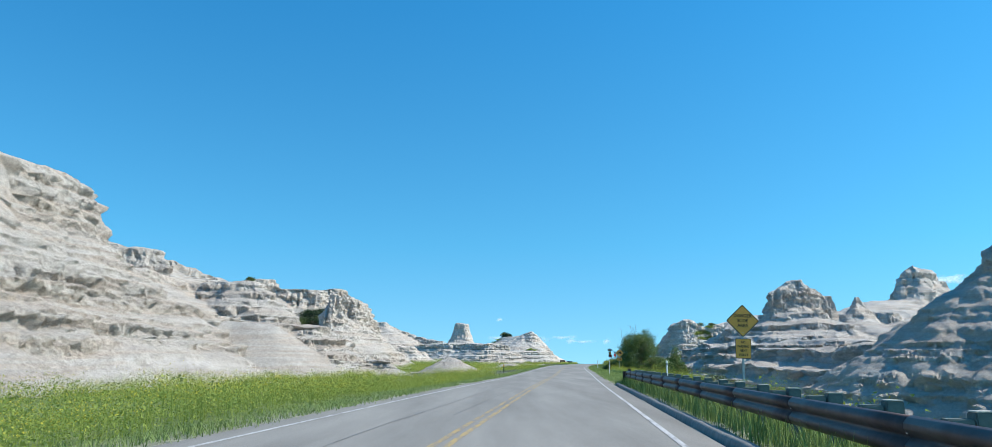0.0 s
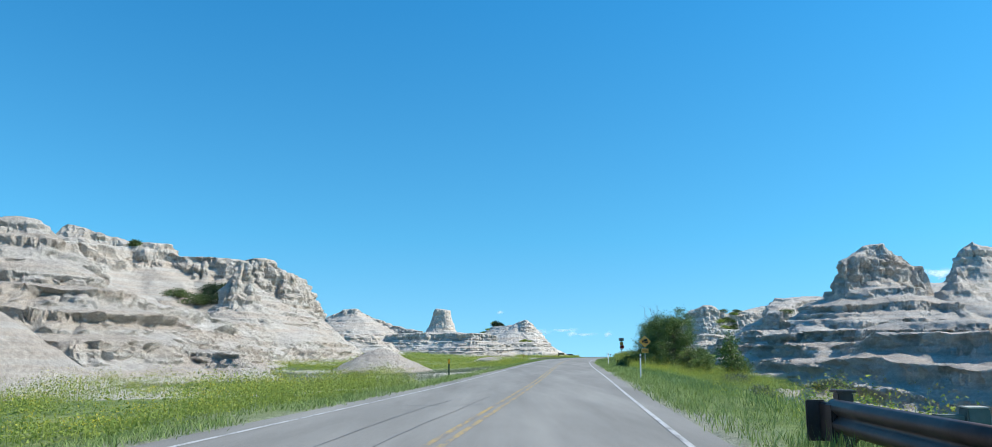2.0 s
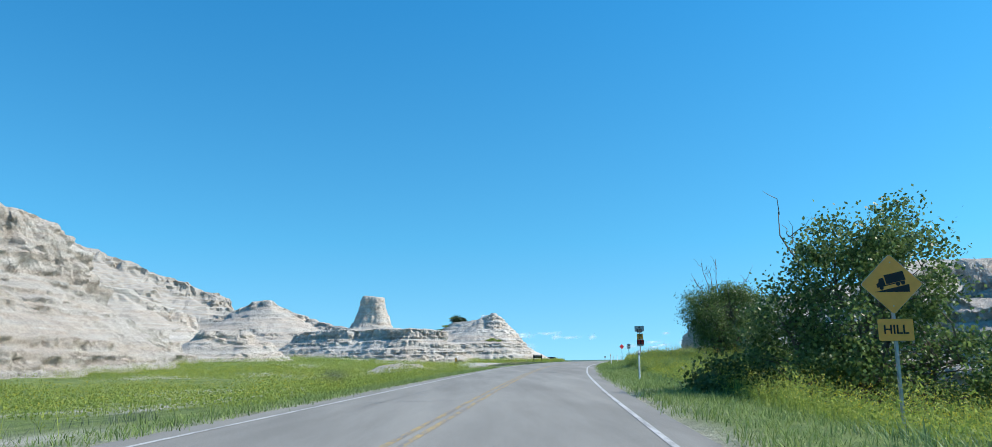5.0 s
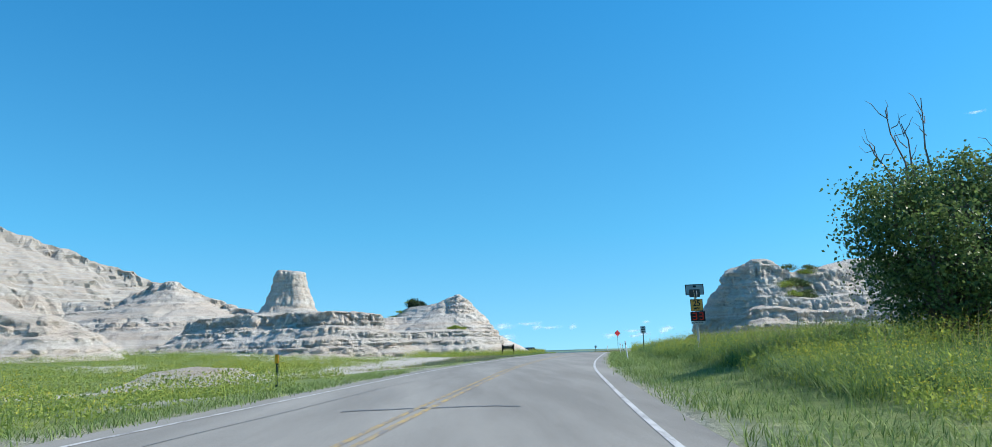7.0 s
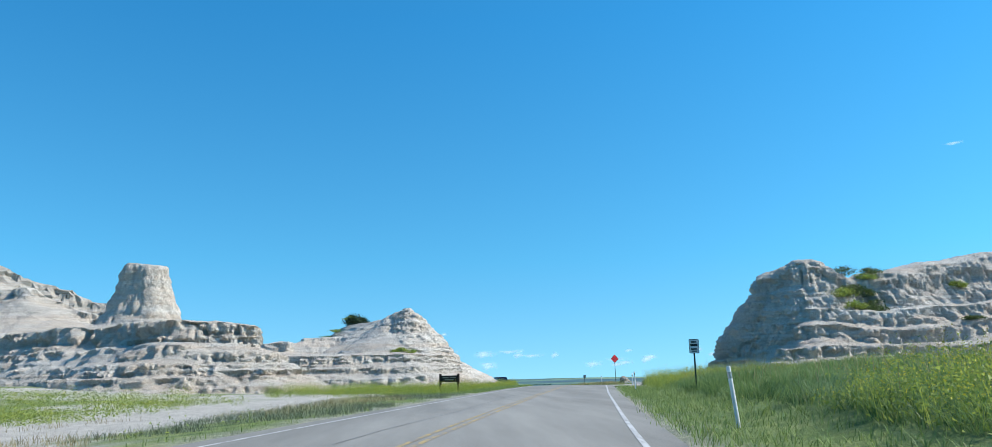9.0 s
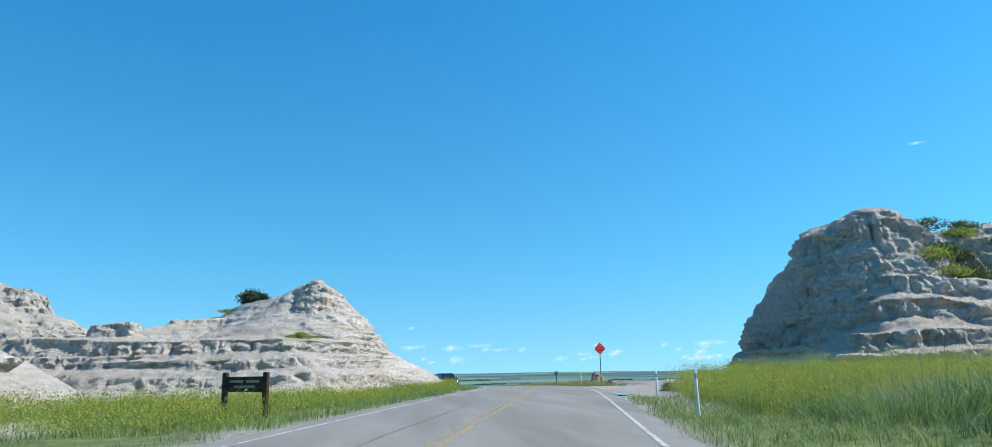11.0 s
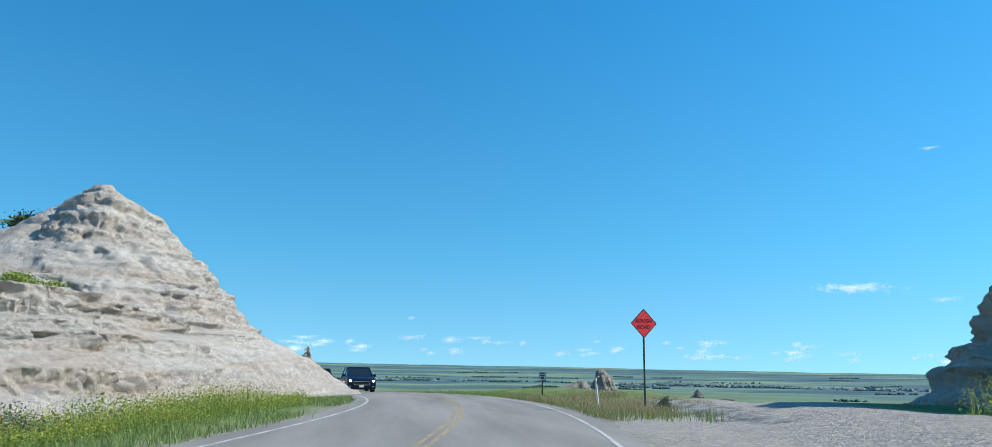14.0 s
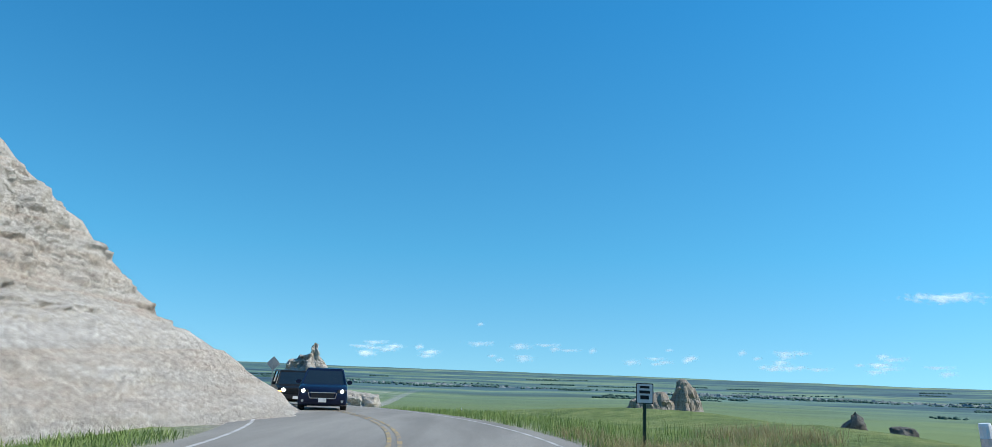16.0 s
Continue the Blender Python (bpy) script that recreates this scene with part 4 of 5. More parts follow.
    part("caption_plate", plate_bm(rounded(0.58, 0.11, 0.02, h - 1.70, 0.015), -0.03, 0.003), SIGN_WHITE, s)
    lettering(s, "YOUR SPEED", 0.095, 0.02, h - 1.70, -0.0325, BLACK, 0.95)


def rough_sign():
    x, y = 40.02, 251.45
    z = gz(x, y)
    s = stand("road_sign", "orange-red diamond rough road sign on a thin dark post", "road sign", x, y, z, 12, -0.4)
    b = 3.90 - z
    part("post", one(box_bm, 0, 0.03, (b + 0.3 - 0.4) / 2, 0.05, 0.05, b + 0.7, 0.004), GREEN_POST, s)
    diamond_sign(s, b, 0.762, SIGN_RED, BLACK)
    lettering(s, "ROUGH", 0.19, 0, b + 0.09, -0.0125, DARK_RED)
    lettering(s, "ROAD", 0.19, 0, b - 0.13, -0.0125, DARK_RED)


def small_sign(x, y, z, top, w, h, label, post, yaw=-8, lean=0.0, rows=()):
    s = stand("road_sign", label, "road sign", x, y, z, yaw, lean)
    t = top - z
    u_post(s, t - 0.02, post)
    part("plate_border", plate_bm(rounded(w, h, 0, t - h / 2, 0.03), -0.004, 0.003), BLACK, s)
    part("plate_face", plate_bm(rounded(w - 0.035, h - 0.035, 0, t - h / 2, 0.02), -0.007, 0.002), SIGN_WHITE, s)
    bars(s, [(0, t + dz, bw, bh) for dz, bw, bh in rows], BLACK, -0.0095)


def brown_sign():
    x, y = 18.9, 208.6
    z = gz(x, y)
    s = stand("park_sign", "low dark brown wooden sign board between two posts", "sign", x, y, z, -20)
    for sx in (-0.62, 0.62):
        part("post", one(box_bm, sx, 0, 0.42, 0.14, 0.14, 1.65, 0.015), BROWN, s)
    part("board", one(box_bm, 0, -0.02, 0.92, 1.12, 0.06, 0.42, 0.01), BROWN, s)
    pale = plain("routed_pale_letters", (0.32, 0.27, 0.20), 0.8)
    bars(s, [(-0.25, 1.0, 0.42, 0.07), (0.25, 1.0, 0.40, 0.07), (0.0, 0.86, 0.62, 0.06)], pale, -0.053)


def back_sign():
    x, y = 19.6, 303.0
    z = gz(x, y)
    s = stand("road_sign", "diamond road sign seen from its bare metal back", "road sign", x, y, z, 172)
    t = 1.9 - z
    u_post(s, t + 0.3)
    diamond_sign(s, t, 0.762, SIGN_YELLOW, BLACK)


slide_sign()
hill_sign()
radar_sign()
rough_sign()
small_sign(29.15, 190.0, gz(29.15, 190.0), 3.42, 0.42, 0.60, "small white regulatory sign on a dark green post", GREEN_POST, rows=((-0.12, 0.22, 0.06), (-0.25, 0.30, 0.09), (-0.42, 0.26, 0.06), (-0.51, 0.22, 0.04)))
small_sign(38.2, 262.2, gz(38.2, 262.2), 1.98, 0.36, 0.42, "small white sign on a dark post beside the curve", GREEN_POST, rows=((-0.08, 0.2, 0.05), (-0.18, 0.22, 0.06), (-0.29, 0.18, 0.08)))
brown_sign()
back_sign()


# ---- delineator posts ----
def white_post(x, y, h=1.1, lean=0.0, yaw=0.0):
    s = stand("delineator", "white flexible roadside marker post with reflective band", "marker post", x, y, gz(x, y), yaw, lean, "white marker posts")
    bm = bmesh.new()
    tube_bm(bm, (0, 0, -0.3), (0, 0, h), 0.038, 0.040, 12)
    part("post", bm, DEL_WHITE, s)
    part("top_cap", one(tube_bm, (0, 0, h), (0, 0, h + 0.02), 0.042, 0.036, 12), DEL_WHITE, s)
    part("reflector_band", one(tube_bm, (0, 0, h - 0.20), (0, 0, h - 0.08), 0.0425, seg=12), plain("silver_band", (0.5, 0.55, 0.6), 0.25, 0.6), s)


def amber_post(x, y, h=0.95):
    s = stand("delineator", "dark roadside marker post with amber reflector", "marker post", x, y, gz(x, y), -6, 0, "amber marker posts")
    u_post(s, h, GREEN_POST, 0.075, -0.3)
    part("reflector", one(box_bm, 0, -0.012, h - 0.13, 0.11, 0.03, 0.26, 0.008), DEL_YEL, s)
    part("reflector_back", one(box_bm, 0, 0.03, h - 0.13, 0.12, 0.03, 0.27, 0.008), BLACK, s)


for _x, _y, _h, _le in ((11.8, 81.5, 1.3, 1.0), (16.95, 127.0, 1.3, 0.5), (23.65, 171.8, 1.1, -6), (30.4, 205.0, 1.1, -2), (33.0, 215.8, 1.0, -1), (38.3, 251.4, 1.15, -6), (33.75, 297, 1.15, 0), (7.75, 38.2, 1.3, 0)):
    white_post(_x, _y, _h, _le)
for _x, _y in ((1.0, 84.6), (8.1, 149.8)):
    amber_post(_x, _y)


# ---- guardrail ----
def guardrail():
    g = tagged(new("guardrail"), "weathered dark brown steel guardrail on grey wooden posts", "guardrail")
    off, top = 5.0, 0.70

    def at(y, o, z):
        sl = float(np.interp(y, _qx, _vs))
        q = math.sqrt(1 + sl * sl)
        return Vector((float(road_x(y)) + o / q, y - o * sl / q, float(road_z(y)) + z))

    tall = 1.28
    prof = [(0.00, -0.155), (-0.035, -0.14), (-0.075, -0.10), (-0.078, -0.06), (-0.035, -0.02), (-0.010, 0.0), (-0.035, 0.02), (-0.078, 0.06), (-0.075, 0.10), (-0.035, 0.14), (0.0, 0.155)]
    ys = -34.8 + 3.81 * np.arange(23)
    for a in ys[:-1]:
        bm = bmesh.new()
        rows = []
        for y in np.linspace(a, a + 3.95, 5):
            rows.append([bm.verts.new(at(y, off + px + (0.004 if y > a + 3.85 else 0), top - 0.155 * tall + pz * tall)) for px, pz in prof])
        for r0, r1 in zip(rows[:-1], rows[1:]):
            for k in range(len(prof) - 1):
                bm.faces.new((r0[k], r1[k], r1[k + 1], r0[k + 1]))
        bmesh.ops.recalc_face_normals(bm, faces=bm.faces)
        ob = part("rail_panel", bm, RUST, g)
        for p in ob.data.polygons:
            p.use_smooth = True
        mo = ob.modifiers.new("thickness", "SOLIDIFY")
        mo.thickness = 0.006
        part("splice_bolt", one(tube_bm, at(a, off - 0.02, top - 0.155), at(a, off - 0.045, top - 0.155), 0.02, seg=8), GALV, g)
    y = -33.5
    while y < 48.0:
        yaw = -math.degrees(math.atan(float(np.interp(y, _qx, _vs))))
        p = at(y, off + 0.36, 0)
        bm = one(box_bm, 0, 0, -0.38, 0.19, 0.17, 2.3, 0.012)
        ob = part("post", bm, POST_WOOD, g)
        ob.matrix_world = pose(p.x, p.y, p.z, random.uniform(-1, 1), random.uniform(-1.5, 1.5), yaw)
        cap = part("post_top", one(box_bm, 0, 0, 0.775, 0.185, 0.165, 0.012, 0.004), POST_TOP, ob)
        p = at(y, off + 0.13, 0)
        bm = one(box_bm, 0, 0, top - 0.155, 0.23, 0.15, 0.36, 0.012)
        ob = part("spacer_block", bm, POST_WOOD, g)
        ob.matrix_world = pose(p.x, p.y, p.z + random.uniform(-0.02, 0.02), 0, 0, yaw)
        y += 1.905
    # the end: a boxed head on a tall dark post, with a bracket and a cap plate
    p = at(49.15, off - 0.03, 0)
    for nm, lab, bm in (
            ("end_head", "dark boxed steel end terminal", one(box_bm, 0, 0.05, 0.42, 0.10, 0.50, 0.46, 0.02)),
            ("end_lip", "", one(box_bm, -0.09, 0.27, 0.42, 0.24, 0.05, 0.50, 0.015)),
            ("end_post", "", one(box_bm, 0.17, 0.02, 0.15, 0.18, 0.20, 1.25, 0.015)),
            ("cap_plate", "", one(box_bm, 0.17, 0.02, 0.79, 0.24, 0.26, 0.03, 0.006)),
            ("bracket", "", one(tube_bm, (0.05, -0.9, 0.40), (0.12, -0.05, 0.02), 0.02, seg=8))):
        e = part(nm, bm, RUST, g, lab)
        e.matrix_world = pose(p.x, p.y, p.z, 0, 0, -6)


guardrail()
CURB = plain("pale_asphalt_curb", (0.24, 0.23, 0.21), 0.9, var=0.25, scale=4, bump=0.5)


def curb():
    """A rounded asphalt curb along the pavement's edge under the rail."""
    prof = [(-0.02, -0.1), (0.02, 0.07), (0.07, 0.11), (0.17, 0.11), (0.22, 0.06), (0.26, -0.1)]
    ys = np.arange(-34, 46.5, 0.5)
    sl = np.interp(ys, _qx, _vs)
    q = np.sqrt(1 + sl ** 2)
    V = []
    for px, pz in prof:
        o = PAVED + 0.10 + px + 0.03 * fbm(ys / 1.3, ys * 0 + px, 71, 2)
        V.append(np.stack([road_x(ys) + o / q, ys - o * sl / q, road_z(ys) - 0.04 + pz + 0.02 * fbm(ys / 0.9, ys * 0, 72, 2)], -1))
    ob = mesh_from("curb", np.stack(V, 1).reshape(-1, 3), grid_faces(len(ys), len(prof)), CURB, smooth_faces=True)
    tagged(ob, "low rounded pale asphalt curb along the road's edge", "curb", kind="structure")


curb()


# ---- cars ----
def car(name, label, x, y, z, yaw, paint, boxy=False):
    c = stand(name, label, "car", x, y, z, yaw)
    L, W, H = (4.3, 1.84, 1.86) if boxy else (4.95, 1.92, 1.72)
    # the front points along -y
    side = [(-L / 2 + 0.05, 0.32), (-L / 2, 0.62), (-L / 2 + 0.04, 0.92), (-L / 2 + 0.25, 1.02), (-L / 2 + (1.35 if boxy else 1.30), 1.10 if not boxy else 1.12), (L / 2 - 0.10, 1.12), (L / 2, 0.95), (L / 2 - 0.03, 0.38), (L / 2 - 0.3, 0.26), (-L / 2 + 0.3, 0.24)]
    bm = bmesh.new()
    n = len(side)
    rings = []
    for k, (wx, inset) in enumerate(((-W / 2, 0.04), (-W / 2 + 0.10, 0.0), (0, -0.03), (W / 2 - 0.10, 0.0), (W / 2, 0.04))):
        rings.append([bm.verts.new((wx, py + (inset if py < 0 else -inset), pz - (0.03 if abs(wx) > W / 2 - 0.05 and pz > 0.9 else 0))) for py, pz in side])
    for r0, r1 in zip(rings[:-1], rings[1:]):
        for k in range(n):
            bm.faces.new((r0[k], r0[(k + 1) % n], r1[(k + 1) % n], r1[k]))
    bm.faces.new(rings[0][::-1])
    bm.faces.new(rings[-1])
    bmesh.ops.recalc_face_normals(bm, faces=bm.faces)
    b = part("body", bm, paint, c)
    mo = b.modifiers.new("round", "BEVEL")
    mo.width, mo.segments, mo.limit_method = 0.05, 3, "ANGLE"
    for p in b.data.polygons:
        p.use_smooth = True
    y0, y1, t0, t1 = (-0.85, L / 2 - 0.08, -0.55, L / 2 - 0.2) if boxy else (-1.15, L / 2 - 0.15, -0.30, L / 2 - 0.75)

    def house(z0, z1, grow, f0=0.0, f1=1.0):
        bm = bmesh.new()
        lo = [(-W / 2 + 0.06 - grow, y0), (W / 2 - 0.06 + grow, y0), (W / 2 - 0.06 + grow, y1), (-W / 2 + 0.06 - grow, y1)]
        hi = [(-W / 2 + 0.24 - grow, t0), (W / 2 - 0.24 + grow, t0), (W / 2 - 0.24 + grow, t1), (-W / 2 + 0.24 - grow, t1)]
        mixp = lambda f: [(a[0] + (q[0] - a[0]) * f, a[1] + (q[1] - a[1]) * f) for a, q in zip(lo, hi)]
        A = [bm.verts.new((px, py, z0)) for px, py in mixp(f0)]
        B = [bm.verts.new((px, py, z1)) for px, py in mixp(f1)]
        for k in range(4):
            bm.faces.new((A[k], A[(k + 1) % 4], B[(k + 1) % 4], B[k]))
        bm.faces.new(B)
        bm.faces.new(A[::-1])
        return bm
    part("windows", house(1.06, H - 0.10, 0.0, 0.0, 0.92), GLASS, c, "dark tinted glass")
    rf = part("roof", house(H - 0.11, H, 0.02, 0.92, 1.0), paint, c)
    m2 = rf.modifiers.new("round", "BEVEL")
    m2.width, m2.segments = 0.035, 2
    for sx in (-1, 1):
        for ya, yb in ((y0, t0), (y1, t1)):
            part("pillar", one(tube_bm, (sx * (W / 2 - 0.07), ya, 1.07), (sx * (W / 2 - 0.23), yb, H - 0.08), 0.045, seg=6), paint, c)
        part("pillar", one(tube_bm, (sx * (W / 2 - 0.07), 0.35, 1.07), (sx * (W / 2 - 0.23), 0.45, H - 0.08), 0.045, seg=6), paint, c)
        mi = part("mirror", one(box_bm, sx * (W / 2 + 0.09), y0 + 0.25, 1.16, 0.22, 0.14, 0.17, 0.04), paint, c)
        part("mirror_glass", one(box_bm, sx * (W / 2 + 0.10), y0 + 0.325, 1.16, 0.16, 0.006, 0.12), GLASS, mi)
        if boxy:
            part("headlight", one(tube_bm, (sx * 0.62, -L / 2 - 0.02, 0.86), (sx * 0.62, -L / 2 + 0.1, 0.86), 0.09, seg=14), LAMP_ON, c)
            part("indicator", one(box_bm, sx * 0.80, -L / 2 + 0.02, 0.80, 0.14, 0.06, 0.06, 0.01), AMBER_ON, c)
        else:
            hl = part("headlight", one(box_bm, sx * 0.74, -L / 2 + 0.05, 0.84, 0.36, 0.14, 0.13, 0.03), GLASS, c)
            part("lamp", one(tube_bm, (sx * 0.76, -L / 2 - 0.035, 0.84), (sx * 0.76, -L / 2 + 0.02, 0.84), 0.07, seg=12), LAMP_ON, hl)
            part("fog_lamp", one(tube_bm, (sx * 0.78, -L / 2 - 0.01, 0.45), (sx * 0.78, -L / 2 + 0.06, 0.45), 0.05, seg=12), GALV, c)
        for wy in (-L / 2 + 0.92, L / 2 - 0.95):
            R = 0.40 if boxy else 0.37
            w = part("wheel", one(tube_bm, (sx * (W / 2 - 0.24), wy, R), (sx * (W / 2 + 0.01), wy, R), R, seg=24), RUBBER, c)
            part("rim", one(tube_bm, (sx * (W / 2 - 0.02), wy, R), (sx * (W / 2 + 0.022), wy, R), R * 0.62, seg=20), CHROME if not boxy else GALV, w)
    gr = part("grille", one(box_bm, 0, -L / 2 - 0.005, 0.80 if boxy else 0.66, 0.92, 0.05, 0.30 if boxy else 0.26, 0.02), BLACK, c)
    if boxy:
        for k in range(7):
            part("slat", one(box_bm, -0.36 + 0.12 * k, -L / 2 - 0.035, 0.80, 0.055, 0.02, 0.27, 0.005), paint, gr)
        part("bumper", one(box_bm, 0, -L / 2 - 0.12, 0.52, 1.66, 0.22, 0.20, 0.03), BLACK, c)
    else:
        for zz in (0.56, 0.78):
            part("trim", one(box_bm, 0, -L / 2 - 0.03, zz, 1.0, 0.03, 0.035, 0.008), CHROME, gr)
        for sx in (-1, 1):
            part("trim", one(tube_bm, (sx * 0.50, -L / 2 - 0.02, 0.56), (sx * 0.56, -L / 2 - 0.01, 0.78), 0.018, seg=6), CHROME, gr)
    part("number_plate", one(box_bm, 0, -L / 2 - (0.24 if boxy else 0.04), 0.48, 0.31, 0.012, 0.155), SIGN_WHITE, c)
    return c


car("suv", "dark navy sport utility vehicle with lit headlights and chrome grille", 28.1, 279.5, float(road_z(279.5)) + 0.01, 10, NAVY)
car("off_roader", "boxy black off-road vehicle with round lamps following", 24.4, 289.0, float(road_z(289.0)) + 0.01, 20, CARBLACK, True)


# ---- trees and shrubs ----
def leaf_mesh(name, C, size, rng, material, parent):
    """Many small pointed leaves at the points C."""
    n = len(C)
    a = rng.normal(size=(n, 3))
    a /= np.linalg.norm(a, axis=1)[:, None]
    b = np.cross(a, rng.normal(size=(n, 3)))
    b /= np.linalg.norm(b, axis=1)[:, None]
    s = size * rng.uniform(0.7, 1.35, (n, 1))
    V = np.stack([C - a * s * 0.6, C + b * s * 0.42, C + a * s * 0.6, C - b * s * 0.42], 1).reshape(-1, 3)
    F = np.arange(4 * n).reshape(-1, 4)
    return mesh_from(name, V, F, material, parent)


def limb_bm(bm, a, b, ra, rb, rng, bend=0.15, seg=6):
    """A bent tapered limb of three pieces."""
    a, b = np.array(a), np.array(b)
    L = np.linalg.norm(b - a)
    pts = [a, a + (b - a) * 0.36 + rng.normal(size=3) * L * bend * 0.5, a + (b - a) * 0.7 + rng.normal(size=3) * L * bend * 0.4, b]
    for k in range(3):
        r0, r1 = ra + (rb - ra) * k / 3, ra + (rb - ra) * (k + 1) / 3
        tube_bm(bm, pts[k], pts[k + 1], r0, r1, seg)


def tree(name, label, x, y, lobes, clusters, leaves, size, seed, material=LEAF, stem=0.10, dead=(), category="tree"):
    """lobes: ellipsoids (dx, dy, dz, rx, ry, rz) that the crown fills; clusters of leaves hang on limbs."""
    rng = np.random.default_rng(seed)
    z = gz(x, y)
    t = stand(name, label, category, x, y, z - 0.05)
    vol = np.array([l[3] * l[4] * l[5] for l in lobes]) ** 0.75
    pick = rng.choice(len(lobes), clusters, p=vol / vol.sum())
    Lb = np.array(lobes, float)[pick]
    d = rng.normal(size=(clusters, 3))
    d /= np.linalg.norm(d, axis=1)[:, None]
    cc = Lb[:, :3] + d * Lb[:, 3:] * rng.uniform(0.35, 1.0, (clusters, 1)) ** 0.6
    cc[:, 2] = np.maximum(cc[:, 2], 0.25)
    bm = bmesh.new()
    stems = []
    for l in lobes:
        for k in range(3):
            foot = np.array([l[0] * 0.35 + rng.uniform(-.25, .25), l[1] * 0.35 + rng.uniform(-.25, .25), -0.2])
            top = np.array([l[0] + rng.uniform(-.4, .4) * l[3], l[1] + rng.uniform(-.4, .4) * l[4], l[2] + 0.45 * l[5]])
            limb_bm(bm, foot, top, stem, stem * 0.25, rng)
            stems.append((foot, top))
    for c in cc[::2]:
        f, tp = stems[rng.integers(len(stems))]
        u = np.clip((c[2] - f[2]) / max(tp[2] - f[2], 0.3) - 0.3, 0.1, 0.9)
        limb_bm(bm, f + (tp - f) * u, c, stem * 0.28, stem * 0.06, rng, 0.12, 4)
    part("trunk", bm, BARK, t)
    per = leaves // clusters
    sp = rng.uniform(0.20, 0.38, (clusters, 1, 1))
    C = cc[:, None, :] + rng.normal(size=(clusters, per, 3)) * sp * [1, 1, 0.8]
    C = C.reshape(-1, 3)
    C = C[C[:, 2] > 0.03]
    tagged(leaf_mesh("crown", C, size, rng, material, t), kind="stuff")
    for dx, dy, z0, dz in dead:
        bm = bmesh.new()
        base = np.array([dx * 0.6, dy, z0])
        tip = np.array([dx, dy, z0 + dz])
        limb_bm(bm, base, tip, 0.035, 0.012, rng, 0.12, 5)
        for k in range(4):
            q = base + (tip - base) * rng.uniform(0.4, 0.95)
            limb_bm(bm, q, q + np.array([rng.uniform(-.6, .6), rng.uniform(-.3, .3), rng.uniform(.3, .8)]), 0.016, 0.005, rng, 0.2, 4)
        part("dead_branch", bm, DEAD, t, "bare grey dead branch")
    return t


tree("tree", "leafy green cottonwood clump with many stems beside the road", 20.6, 115.0, [(-1.3, 1.5, 2.2, 1.3, 1.3, 2.0), (0.4, 0, 3.6, 2.3, 2.0, 2.7), (2.0, 0, 4.6, 1.5, 1.5, 2.0), (3.4, 0, 1.3, 2.0, 1.6, 1.3), (0.0, -0.6, 1.2, 1.8, 1.4, 1.2)], 240, 32000, 0.10, 1, dead=((-1.6, 0.5, 4.6, 1.7),))
tree("tree", "broad dark green cottonwood with bare dead twigs on top", 27.4, 147.2, [(0, 0, 2.8, 2.6, 2.2, 2.4), (-1.3, -0.5, 3.4, 1.7, 1.4, 1.5), (1.7, 0, 3.6, 1.8, 1.5, 1.5), (0.5, -0.5, 1.3, 2.7, 1.9, 1.3), (2.6, 0, 2.7, 1.5, 1.2, 1.1), (0.6, 0, 4.5, 1.1, 1.0, 0.8)], 300, 42000, 0.085, 2, dead=((-1.9, 0.0, 4.0, 1.7), (-1.2, 0.2, 4.5, 2.3), (-0.2, 0, 4.8, 2.3), (-0.7, .3, 4.5, 1.9), (2.3, 0, 4.6, 1.5)))
tree("sapling", "young green cottonwood sapling at the foot of the rocks", 24.8, 107.2, [(0, 0, 1.9, 0.8, 0.8, 1.7), (0.5, 0, 1.0, 1.1, 0.9, 0.9), (0.1, 0, 3.0, 0.45, 0.45, 1.0)], 50, 3400, 0.15, 3, stem=0.05)
tree("bush", "round green bush in the roadside grass", 17.6, 117.0, [(0, 0, 0.6, 1.3, 1.2, 0.7)], 36, 2200, 0.12, 4, stem=0.03, category="bush", material=SHRUB)


def on_rock(x, y, names=("rock",)):
    """Height of the highest rock or ground at a place."""
    hit, p, *_ = scene.ray_cast(bpy.context.evaluated_depsgraph_get(), Vector((x, y, 80)), Vector((0, 0, -1)))
    return p.z if hit else gz(x, y)


bpy.context.view_layer.update()


def shrub(x, y, r, h, seed, material=SHRUB, label="low green shrub growing on the pale rock", n=900, size=0.13, name="shrub", z=None):
    rng = np.random.default_rng(seed)
    t = stand(name, label, "shrub", x, y, (on_rock(x, y) if z is None else z) - 0.1)
    k = max(8, n // 50)
    d = rng.normal(size=(k, 3))
    d /= np.linalg.norm(d, axis=1)[:, None]
    cc = np.abs(d) * [0, 0, 1] * h * 0.8 + d * [1, 1, 0] * r * rng.uniform(0.3, 1, (k, 1))
    bm = bmesh.new()
    for c in cc:
        limb_bm(bm, (0, 0, -0.1), c, 0.03, 0.008, rng, 0.15, 4)
    part("stem", bm, BARK, t)
    C = (cc[:, None, :] + rng.normal(size=(k, n // k, 3)) * [r * 0.22, r * 0.22, h * 0.16]).reshape(-1, 3)
    C = C[C[:, 2] > -0.05]
    tagged(leaf_mesh("foliage", C, size, rng, material, t), kind="stuff")


shrub(4.6, 280.6, 1.6, 1.7, 11, JUNIPER, "dark juniper bush on the shoulder of the butte", 2600, 0.16, "juniper")
shrub(6.2, 278.6, 0.9, 1.1, 12, JUNIPER, "dark juniper bush on the shoulder of the butte", 1200, 0.16, "juniper")
